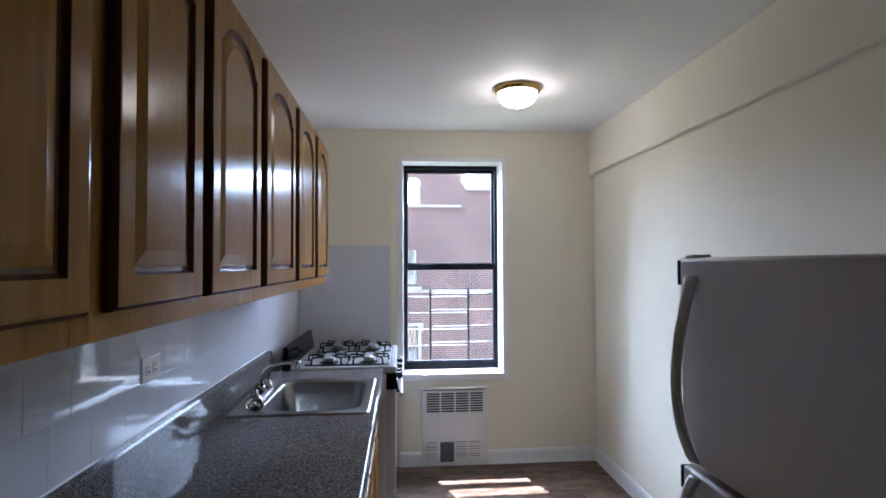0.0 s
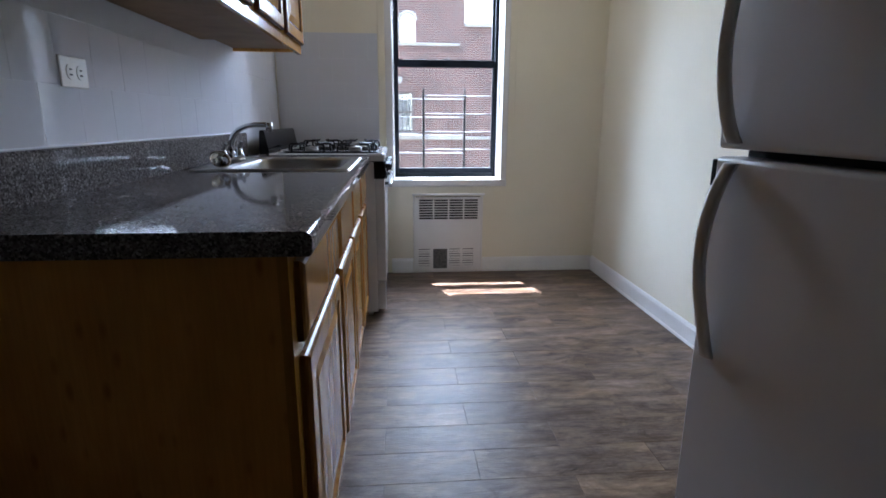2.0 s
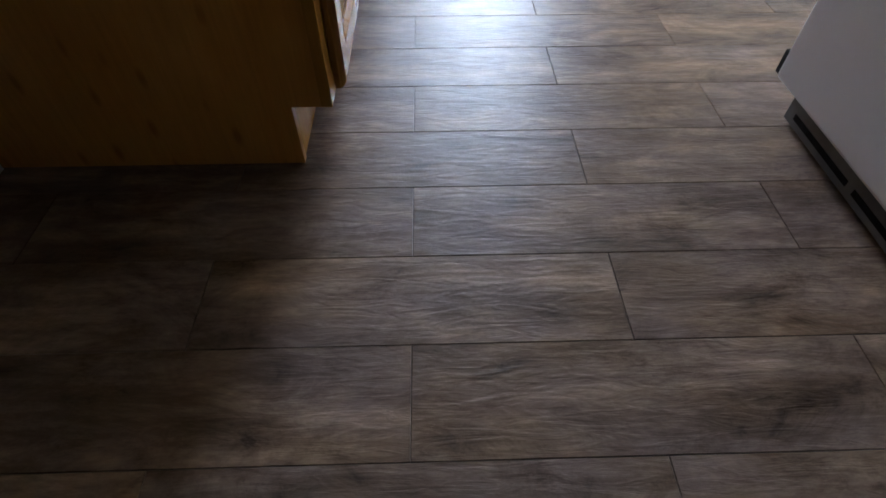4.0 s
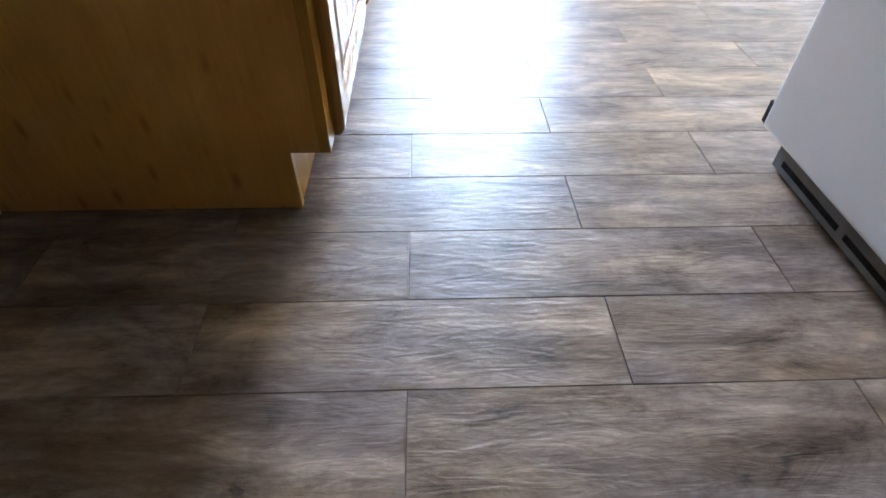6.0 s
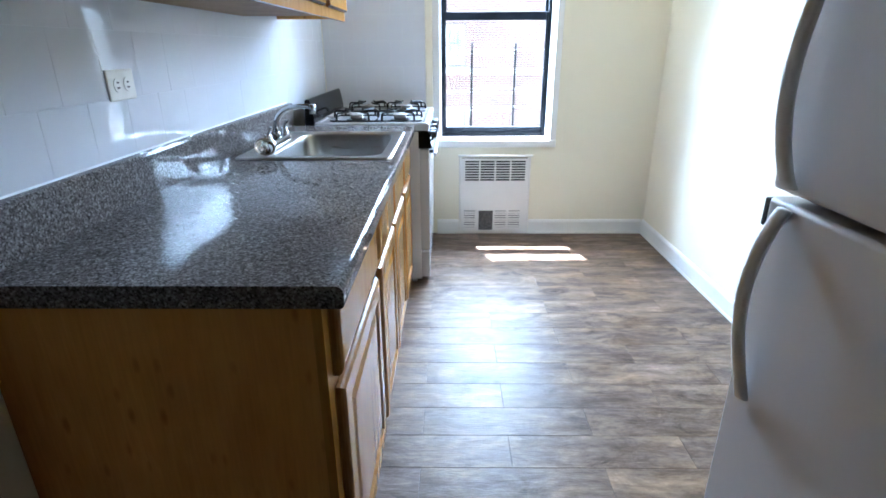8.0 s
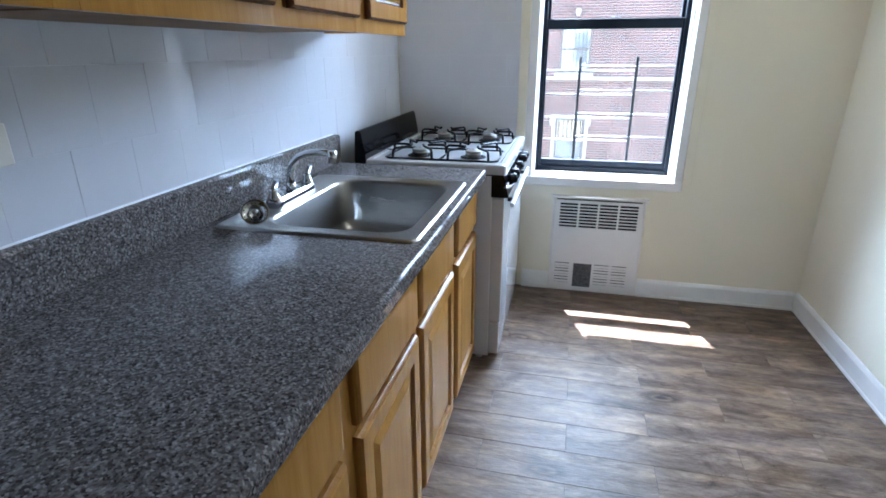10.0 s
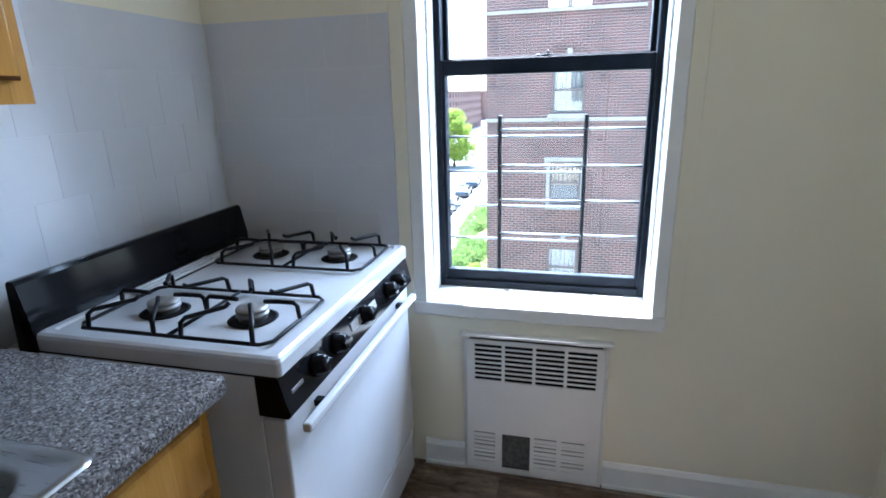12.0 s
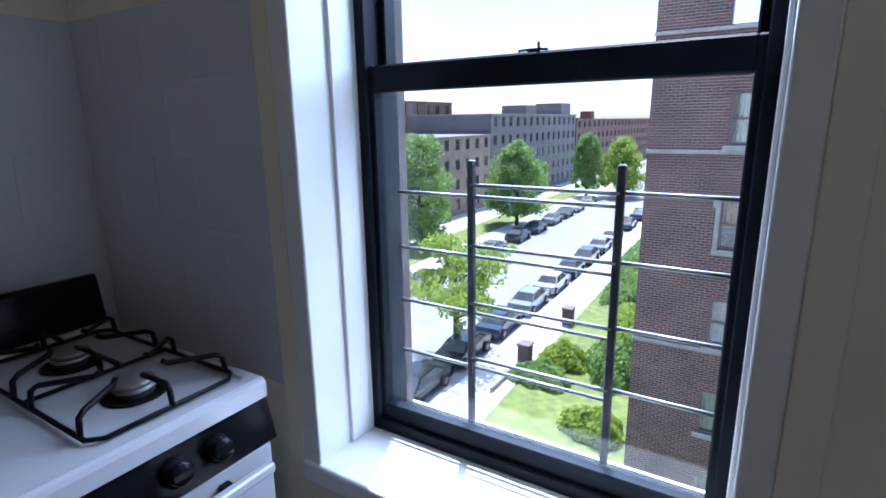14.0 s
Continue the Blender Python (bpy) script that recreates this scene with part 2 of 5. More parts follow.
def cyl(bm, p0, p1, r0, r1=None, n=20, mi=0, bev=0.0):
    p0, p1 = Vector(p0), Vector(p1)
    d = p1 - p0
    m = Matrix.Translation((p0 + p1) / 2) @ d.to_track_quat("Z", "Y").to_matrix().to_4x4()
    r = bmesh.ops.create_cone(bm, cap_ends=True, segments=n, radius1=r0, radius2=r0 if r1 is None else r1, depth=d.length, matrix=m)
    for f in {f for v in r["verts"] for f in v.link_faces}:
        f.smooth, f.material_index = len(f.verts) == 4, mi


def lathe(bm, prof, centre=(0, 0, 0), n=32, turn=None, mi=0):
    m = Matrix.Translation(centre) @ (turn or Matrix.Identity(4))
    rings = []
    for r, z in prof:
        if r < 1e-5:
            rings.append([bm.verts.new(m @ Vector((0, 0, z)))])
        else:
            rings.append([bm.verts.new(m @ Vector((r * math.cos(6.2831853 * i / n), r * math.sin(6.2831853 * i / n), z))) for i in range(n)])
    for a, b in zip(rings, rings[1:]):
        for i in range(n):
            j = (i + 1) % n
            vs = [a[i % len(a)], a[j % len(a)], b[j % len(b)], b[i % len(b)]]
            vs = [v for k, v in enumerate(vs) if v not in vs[:k]]
            if len(vs) > 2:
                f = bm.faces.new(vs)
                f.smooth, f.material_index = True, mi


def sweep(bm, pts, r, n=8, closed=False, mi=0):
    pts = [Vector(p) for p in pts]
    rs = r if isinstance(r, (list, tuple)) else [r] * len(pts)
    rings, up = [], None
    N = len(pts)
    for i, p in enumerate(pts):
        a = pts[(i - 1) % N] if closed or i else p
        b = pts[(i + 1) % N] if closed or i < N - 1 else p
        d = (b - a).normalized()
        if up is None:
            up = d.orthogonal().normalized()
        up = (up - d * up.dot(d)).normalized()
        s = d.cross(up)
        rings.append([bm.verts.new(p + rs[i] * (math.cos(6.2831853 * k / n) * up + math.sin(6.2831853 * k / n) * s)) for k in range(n)])
    pairs = list(zip(rings, rings[1:])) + ([(rings[-1], rings[0])] if closed else [])
    for a, b in pairs:
        for k in range(n):
            f = bm.faces.new([a[k], a[(k + 1) % n], b[(k + 1) % n], b[k]])
            f.smooth, f.material_index = True, mi
    if not closed:
        for ring, flip in ((rings[0], True), (rings[-1], False)):
            f = bm.faces.new(list(reversed(ring)) if flip else ring)
            f.material_index = mi


def arc(c, r, a0, a1, n, u, v):
    c, u, v = Vector(c), Vector(u), Vector(v)
    return [c + r * (math.cos(radians(a0 + (a1 - a0) * i / n)) * u + math.sin(radians(a0 + (a1 - a0) * i / n)) * v) for i in range(n + 1)]


def loops(bm, rings, mats=None, cap_first=True, cap_last=True):
    """Faces between closed rings of equally many points; mats: a material index for each band."""
    vr = [[bm.verts.new(p) for p in ring] for ring in rings]
    n = len(vr[0])
    for k, (a, b) in enumerate(zip(vr, vr[1:])):
        for i in range(n):
            f = bm.faces.new([a[i], a[(i + 1) % n], b[(i + 1) % n], b[i]])
            f.material_index = mats[k] if mats else 0
    if cap_first:
        bm.faces.new(list(reversed(vr[0]))).material_index = mats[0] if mats else 0
    if cap_last:
        bm.faces.new(vr[-1]).material_index = mats[-1] if mats else 0


def mesh(name, bm, mats):
    bmesh.ops.recalc_face_normals(bm, faces=bm.faces)
    me = bpy.data.meshes.new(name)
    bm.to_mesh(me)
    bm.free()
    for m in mats if isinstance(mats, (list, tuple)) else [mats]:
        me.materials.append(m)
    return me


def part(name, bm, mats, parent=None, label=""):
    """Links a bmesh as one mesh object under a thing or part."""
    ob = new(name, mesh(name, bm, mats))
    if parent:
        ob.parent = parent
    return tagged(ob, label) if label else ob


def thing(name, label, category, group="", at=(0, 0, 0)):
    ob = new(name)
    ob.location = at
    return tagged(ob, label, category, group)


def block(name, lo, hi, mat, parent=None, bev=0.0, seg=1, label=""):
    bm = bmesh.new()
    box(bm, lo, hi, bev, seg)
    return part(name, bm, mat, parent, label)


def structure(name, bm, mats, label, category=""):
    return tagged(part(name, bm, mats), label, category or name.split("_")[0], kind="structure")


# ---- the room ----
XL, XR, YW, YB, H = -0.935, 1.312, 4.112, -3.60, 2.516
WX0, WX1, WZ0, WZ1 = -0.200, 0.622, 0.676, 2.303     # window opening
YF, YO = 4.279, 4.419                                # face of the window frame, outer face of the wall

bm = bmesh.new()
for lo, hi in (((XL - 0.2, YW, -0.2), (WX0, YO, H + 0.2)), ((WX1, YW, -0.2), (XR + 0.2, YO, H + 0.2)),
               ((WX0, YW, -0.2), (WX1, YO, WZ0)), ((WX0, YW, WZ1), (WX1, YO, H + 0.2))):
    box(bm, lo, hi)
bmesh.ops.remove_doubles(bm, verts=bm.verts, dist=1e-4)
structure("wall_window", bm, M_WALL, "cream painted plaster wall around the kitchen window", "wall")
for nm, lo, hi in (("wall_left", (XL - 0.2, YB - 0.2, -0.2), (XL, YW, H + 0.2)),
                   ("wall_right", (XR, YB - 0.2, -0.2), (XR + 0.2, YW, H + 0.2)),
                   ("wall_back", (XL, YB - 0.2, -0.2), (XR, YB, H + 0.2))):
    bm = bmesh.new()
    box(bm, lo, hi)
    structure(nm, bm, M_WALL, "smooth cream painted plaster kitchen wall", "wall")
bm = bmesh.new()
box(bm, (XL, YB, H), (XR, YW, H + 0.2))
structure("ceiling", bm, M_CEIL, "smooth white painted plaster ceiling", "ceiling")
bm = bmesh.new()
box(bm, (1.276, YB, 2.185), (XR, YW, H), 0.006, 2)
structure("beam", bm, M_WALL, "shallow painted ceiling beam along the wall", "beam")


def baseboard(x0, y0, x1, y1, side, name="baseboard"):
    """Tall moulded skirting along a line; side: the way into the room."""
    prof = [(0.0, 0.0), (0.017, 0.0), (0.017, 0.012), (0.013, 0.016), (0.013, 0.088), (0.009, 0.098), (0.006, 0.104), (0.0, 0.106)]
    bm = bmesh.new()
    s = Vector(side)
    loops(bm, [[Vector((x, y, z)) + s * d for d, z in prof] for x, y in ((x0, y0), (x1, y1))])
    structure(name, bm, M_TRIM, "white painted moulded wooden baseboard", "baseboard")


baseboard(XR, YB, XR, YW, (-1, 0, 0))
baseboard(-0.19, YW, -0.034, YW, (0, -1, 0))
baseboard(0.475, YW, XR - 0.018, YW, (0, -1, 0))
baseboard(XL, YB, XL, 1.222, (1, 0, 0))

# ---- window ----
window = tagged(new("window_1"), "dark metal double-hung window, closed, in a white plaster reveal", "window", kind="structure")
bm = bmesh.new()
for lo, hi in (((WX0 - 0.012, YW - 0.006, WZ0 - 0.008), (WX0 + 0.035, YF + 0.01, WZ1)), ((WX1 - 0.03, YW - 0.006, WZ0 - 0.008), (WX1 + 0.012, YF + 0.01, WZ1)),
               ((WX0 - 0.012, YW - 0.0055, WZ1 - 0.025), (WX1 + 0.012, YF + 0.01, WZ1 + 0.012))):
    box(bm, lo, hi, 0.004, 2)
part("reveal", bm, M_TRIM, window, "white painted plaster reveal")
for x0, x1 in ((WX0 + 0.0345, WX0 + 0.043), (WX1 - 0.038, WX1 - 0.0295)):
    bm = bmesh.new()
    box(bm, (x0, YW + 0.092, WZ0 + 0.006), (x1, YF + 0.002, WZ1 - 0.026), 0.003, 2)
    part("stop_bead", bm, M_TRIM, window)
for nm, lo, hi in (("casing_board", (WX0 - 0.058, YW - 0.0055, WZ0 - 0.008), (WX0 - 0.0122, YW + 0.002, WZ1 + 0.055)),
                   ("casing_board", (WX1 + 0.0122, YW - 0.0055, WZ0 - 0.008), (WX1 + 0.058, YW + 0.002, WZ1 + 0.055)),
                   ("casing_board", (WX0 - 0.0125, YW - 0.0050, WZ1 + 0.013), (WX1 + 0.0125, YW + 0.002, WZ1 + 0.055))):
    bm = bmesh.new()
    box(bm, lo, hi, 0.002, 2)
    part(nm, bm, M_WALL, window, "flat casing painted like the wall")
bm = bmesh.new()
box(bm, (WX0 - 0.014, YW - 0.014, WZ0 - 0.045), (WX1 + 0.014, YF + 0.01, WZ0 + 0.006), 0.008, 3)
part("window_sill", bm, M_TRIM, window, "thick white painted window sill")
X0, X1, Z0, Z1 = WX0 + 0.034, WX1 - 0.03, WZ0, WZ1 - 0.025


def ring(bm, x0, x1, z0, z1, y0, y1, l, r, b, t, bev=0.003):
    box(bm, (x0, y0, z0), (x0 + l, y1, z1), bev)
    box(bm, (x1 - r, y0, z0), (x1, y1, z1), bev)
    box(bm, (x0 + l - 0.001, y0 + 0.001, z0), (x1 - r + 0.001, y1 - 0.001, z0 + b), bev)
    box(bm, (x0 + l - 0.001, y0 + 0.001, z1 - t), (x1 - r + 0.001, y1 - 0.001, z1), bev)


bm = bmesh.new()
ring(bm, X0, X1, Z0, Z1, YF, YF + 0.11, 0.030, 0.028, 0.034, 0.026)
part("window_frame", bm, M_FRAME, window)
ZM = 1.484
bm = bmesh.new()
ring(bm, X0 + 0.018, X1 - 0.018, Z0 + 0.026, ZM + 0.022, YF + 0.012, YF + 0.045, 0.022, 0.022, 0.045, 0.052)
low = part("lower_sash", bm, M_FRAME, window)
bm = bmesh.new()
ring(bm, X0 + 0.018, X1 - 0.018, ZM - 0.022, Z1 - 0.02, YF + 0.052, YF + 0.085, 0.026, 0.026, 0.050, 0.03)
upp = part("upper_sash", bm, M_FRAME, window)
bm = bmesh.new()
box(bm, (X0 + 0.038, YF + 0.026, Z0 + 0.068), (X1 - 0.038, YF + 0.030, ZM - 0.02))
p1 = part("pane", bm, M_GLASS, low)
bm = bmesh.new()
box(bm, (X0 + 0.042, YF + 0.066, ZM + 0.018), (X1 - 0.042, YF + 0.070, Z1 - 0.048))
p2 = part("pane", bm, M_GLASS, upp)
p1.visible_shadow = p2.visible_shadow = False
bm = bmesh.new()
cyl(bm, (0.215, YF + 0.03, ZM + 0.022), (0.215, YF + 0.03, ZM + 0.028), 0.010)
sweep(bm, arc((0.215, YF + 0.03, ZM + 0.027), 0.026, 0, 180, 10, (1, 0, 0), (0, -0.35, 0)), 0.0026)
cyl(bm, (0.225, YF + 0.03, ZM + 0.024), (0.228, YF + 0.022, ZM + 0.040), 0.0026)
part("sash_lock", bm, M_GUARD, window, "small metal sash lock")
bm = bmesh.new()
box(bm, (WX0 - 0.1, YF + 0.11, WZ0 - 0.09), (WX1 + 0.1, YO + 0.05, WZ0 - 0.015), 0.006)
part("outer_sill", bm, M_TRIM, window, "pale stone outer window sill")

for nm, lo, hi in (("jamb", (WX0 - 0.001, YF + 0.111, WZ0 - 0.02), (X0 + 0.014, YO + 0.02, WZ1)), ("jamb", (X1 - 0.014, YF + 0.111, WZ0 - 0.02), (WX1 + 0.001, YO + 0.02, WZ1)),
                   ("lintel", (X0 + 0.014, YF + 0.111, Z1 - 0.026), (X1 - 0.014, YO + 0.075, WZ1 + 0.01))):
    bm = bmesh.new()
    box(bm, lo, hi, 0.003)
    part(nm, bm, M_BRICKJ, window, "outer brick " + nm)
guard = thing("window_guard", "dark steel child-safety window guard with paired horizontal bars", "window guard")
YG = YF + 0.096
GX0, GX1 = 0.057, 0.362
M_BAR = Mat("bright_bar_steel", (0.30, 0.30, 0.31, 1), 0.35, 0.7).m
for x in (GX0, GX1):
    bm = bmesh.new()
    box(bm, (x - 0.0075, YG - 0.007, Z0 + 0.035), (x + 0.0075, YG + 0.007, 1.315), 0.002)
    part("post", bm, M_GUARD, guard)
for k in range(4):
    z = 1.2515 - 0.1295 * k
    for x0, x1, dz, dy in ((X0 + 0.02, GX0, -0.0125, 0.005), (GX0, GX1, 0.0125, -0.004), (GX0, GX1, -0.0125, 0.004), (GX1, X1 - 0.02, 0.0125, 0.005)):
        bm = bmesh.new()
        cyl(bm, (x0, YG + dy, z + dz), (x1, YG + dy, z + dz), 0.0042, n=10)
        part("bar", bm, M_BAR, guard)


# ---- convector cabinet under the window ----
conv = thing("convector_cover", "white enamelled steel convector cover with slotted grilles and a mesh damper", "radiator cover")
CX0, CX1, CZ1, CY = -0.032, 0.470, 0.569, 4.090


def slot_panel(bm, x0, x1, z0, z1, holes, y0, y1):
    """A sheet with rectangular holes, cut into cells."""
    xs = sorted({x0, x1, *[h[0] for h in holes], *[h[1] for h in holes]})
    zs = sorted({z0, z1, *[h[2] for h in holes], *[h[3] for h in holes]})
    grid = {}

    def v(i, j, y):
        k = (i, j, y)
        if k not in grid:
            grid[k] = bm.verts.new((xs[i], y, zs[j]))
        return grid[k]
    solid = {}
    for i in range(len(xs) - 1):
        for j in range(len(zs) - 1):
            cx, cz = (xs[i] + xs[i + 1]) / 2, (zs[j] + zs[j + 1]) / 2
            solid[i, j] = not any(h[0] < cx < h[1] and h[2] < cz < h[3] for h in holes)
    for (i, j), s in solid.items():
        if not s:
            continue
        q = ((i, j), (i + 1, j), (i + 1, j + 1), (i, j + 1))
        bm.faces.new([v(*p, y0) for p in q])
        bm.faces.new([v(*p, y1) for p in reversed(q)])
        for (a, b), nb in zip(zip(q, q[1:] + q[:1]), ((i, j - 1), (i + 1, j), (i, j + 1), (i - 1, j))):
            if not solid.get(nb, False):
                bm.faces.new([v(*a, y0), v(*a, y1), v(*b, y1), v(*b, y0)])


holes = []
for i in range(4):
    gx = 0.010 + 0.1085 * i
    for k in range(8):
        holes.append((gx, gx + 0.097, 0.398 + 0.0185 * k, 0.398 + 0.0185 * k + 0.0122))
for gx in (0.004, 0.228, 0.326):
    for k in range(8):
        holes.append((gx, gx + 0.08, 0.050 + 0.0175 * k, 0.050 + 0.0175 * k + (0.0055 if k % 3 else 0.003)))
holes.append((0.110, 0.213, 0.030, 0.178))
bm = bmesh.new()
slot_panel(bm, CX0 + 0.012, CX1 - 0.012, 0.020, CZ1 - 0.012, holes, CY, CY + 0.004)
part("front_panel", bm, M_RADI, conv)
bm = bmesh.new()
for lo, hi in (((CX0, CY + 0.004, 0.0), (CX0 + 0.011, YW, CZ1)), ((CX1 - 0.011, CY + 0.004, 0.0), (CX1, YW, CZ1)), ((CX0 + 0.011, CY + 0.006, 0.0), (CX1 - 0.011, YW, 0.018))):
    box(bm, lo, hi, 0.002)
part("casing", bm, M_RADI, conv)
bm = bmesh.new()
box(bm, (CX0 - 0.008, CY - 0.012, CZ1), (CX1 + 0.012, YW, CZ1 + 0.012), 0.003, 2)
part("top_lip", bm, M_RADI, conv)
# black sheets added inside, painting the shade seen through the slots
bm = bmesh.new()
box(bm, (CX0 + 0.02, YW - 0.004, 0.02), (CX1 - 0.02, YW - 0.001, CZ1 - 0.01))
part("shade_back", bm, M_BLACKM, conv)
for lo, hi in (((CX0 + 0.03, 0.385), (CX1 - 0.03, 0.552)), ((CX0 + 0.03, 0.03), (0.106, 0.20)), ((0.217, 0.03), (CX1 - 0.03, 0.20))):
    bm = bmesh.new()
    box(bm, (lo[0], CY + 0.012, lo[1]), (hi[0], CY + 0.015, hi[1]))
    part("slot_shade", bm, M_BLACKM, conv)
bm = bmesh.new()
box(bm, (0.108, CY + 0.014, 0.028), (0.215, CY + 0.017, 0.180))
for i in range(13):
    x = 0.112 + 0.008 * i
    box(bm, (x, CY + 0.010, 0.032), (x + 0.0014, CY + 0.014, 0.177))
for k in range(18):
    box(bm, (0.108, CY + 0.0105, 0.034 + 0.008 * k), (0.215, CY + 0.0135, 0.0354 + 0.008 * k))
part("mesh_damper", bm, paint("grey_mesh", (0.10, 0.10, 0.10, 1), (0.20, 0.20, 0.19, 1), 0.5, 60), conv, "grey wire mesh damper opening")

# ---- ceiling lamp ----
LX, LY = 0.495, 3.12
lamp = thing("ceiling_lamp", "flush brass ceiling lamp with a lit white glass dome", "ceiling lamp")
bm = bmesh.new()
lathe(bm, [(0.0, 0.0), (0.128, 0.0), (0.136, -0.006), (0.137, -0.014), (0.130, -0.022), (0.124, -0.03), (0.120, -0.032), (0.112, -0.028), (0.0, -0.02)], (LX, LY, H), 48)
part("canopy", bm, M_BRASS, lamp, "polished brass rim")
bm = bmesh.new()
lathe(bm, [(0.113, -0.028), (0.112, -0.045), (0.104, -0.066), (0.088, -0.084), (0.062, -0.098), (0.03, -0.105), (0.012, -0.107)], (LX, LY, H), 48)
dome = part("shade", bm, M_DOME, lamp, "lit opal glass dome")
dome.visible_shadow = False
bm = bmesh.new()
lathe(bm, [(0.0, -0.104), (0.011, -0.106), (0.012, -0.111), (0.006, -0.118), (0.0, -0.121)], (LX, LY, H), 20)
part("finial", bm, M_BRASS, lamp)


# ---- cabinets ----
def outline(w, h, m, arch, n=22):
    """Rectangle inset by m, with its top raised in the middle by arch; counter-clockwise from the lower left."""
    pts = [(m, m), (w - m, m)]
    for i in range(n + 1):
        s = 1 - 2 * i / n
        x = w / 2 + s * (w / 2 - m)
        t = max(0.0, 1 - (abs(s) / 0.86) ** 2.0)
        pts.append((x, h - m - arch + arch * math.sqrt(t) if arch else h - m))
    return pts


def door_bm(w, h, arch=0.0, stile=0.052, thick=0.019):
    """Raised-panel door, its face towards +x, lower left corner at the origin (y along, z up)."""
    def ringat(m, d, a=0.0):
        return [(d, y, z) for y, z in outline(w, h, m, a)]
    r = [ringat(0, 0), ringat(0, thick * 0.45), ringat(0.0025, thick * 0.72), ringat(0.007, thick * 0.97), ringat(0.011, thick),
         ringat(stile, thick, arch), ringat(stile + 0.003, thick * 0.80, arch), ringat(stile + 0.006, thick * 0.55, arch),
         ringat(stile + 0.013, thick * 0.5, arch), ringat(stile + 0.017, thick * 0.62, arch), ringat(stile + 0.040, thick * 0.92, arch)]
    bm = bmesh.new()
    loops(bm, r, [1, 1, 1, 0, 0, 1, 1, 1, 0, 0])
    return bm


def drawer_bm(w, h, thick=0.019):
    def ringat(m, d):
        return [(d, y, z) for y, z in ((m, m), (w - m, m), (w - m, h - m), (m, h - m))]
    bm = bmesh.new()
    loops(bm, [ringat(0, 0), ringat(0, thick * 0.5), ringat(0.003, thick * 0.75), ringat(0.009, thick * 0.95), ringat(0.016, thick)], [1, 1, 1, 0])
    return bm


def face_frame(bm, y0, y1, z0, z1, x, splits, st=0.03, rails=()):
    for y in [y0] + list(splits) + [y1 - st]:
        box(bm, (x, y, z0), (x + 0.018, y + st, z1))
    for z, t in [(z0, st), (z1 - st, st)] + list(rails):
        box(bm, (x + 0.0005, y0, z), (x + 0.0175, y1, z + t))


UZ0, UZ1, UX = 1.400, 2.175, -0.605


def upper_unit(y0, y1, doors, label):
    u = thing("wall_cabinet", label, "kitchen cabinet", "wall cabinets over the counter")
    block("side_panel", (XL + 0.002, y0 + 0.001, UZ0 + 0.012), (UX - 0.018, y0 + 0.014, UZ1), M_PANEL, u)
    block("side_panel", (XL + 0.002, y1 - 0.014, UZ0 + 0.012), (UX - 0.018, y1 - 0.001, UZ1), M_PANEL, u)
    block("top_board", (XL + 0.002, y0 + 0.014, UZ1 - 0.014), (UX - 0.018, y1 - 0.014, UZ1), M_PANEL, u)
    zb = UZ0 + (0.003 if len(doors) > 1 else 0.026)
    block("bottom_board", (XL + 0.006, y0 + 0.0145, zb), (UX - 0.0185, y1 - 0.0145, UZ0 + 0.040), M_SHADOW, u, 0.0, 1, "dark bare underside board")
    block("back_board", (XL + 0.002, y0 + 0.014, UZ0 + 0.041), (XL + 0.008, y1 - 0.014, UZ1 - 0.014), M_PANEL, u)
    bm = bmesh.new()
    mids = [(a[1] + b[0]) / 2 - 0.02 for a, b in zip(doors, doors[1:])]
    face_frame(bm, y0 + 0.0005, y1 - 0.0005, UZ0, UZ1, UX - 0.018, mids, 0.04)
    part("face_frame", bm, M_MAPLE, u)
    for a, b in doors:
        d = part("door", door_bm(b - a, UZ1 - UZ0 - 0.075, 0.062), [M_MAPLE, M_GLAZE_SHADE], u, "arched raised-panel maple door")
        d.location = (UX + 0.001, a, UZ0 + 0.039)


upper_unit(0.0, 0.895, [(0.03, 0.425), (0.465, 0.868)], "varnished maple wall cabinet with two arched raised-panel doors")
upper_unit(0.895, 1.748, [(0.926, 1.262), (1.308, 1.716)], "varnished maple wall cabinet with two arched raised-panel doors")
upper_unit(1.748, 2.735, [(1.776, 2.225), (2.290, 2.698)], "varnished maple wall cabinet with two arched raised-panel doors")
upper_unit(2.735, 3.184, [(2.768, 3.158)], "narrow varnished maple wall cabinet with one arched door")

SX0, SX1, SY0, SY1 = -0.868, -0.306, 2.264, 2.912   # sink rim
BX, BZ1 = -0.322, 0.870   # front of the carcasses, underside of the worktop


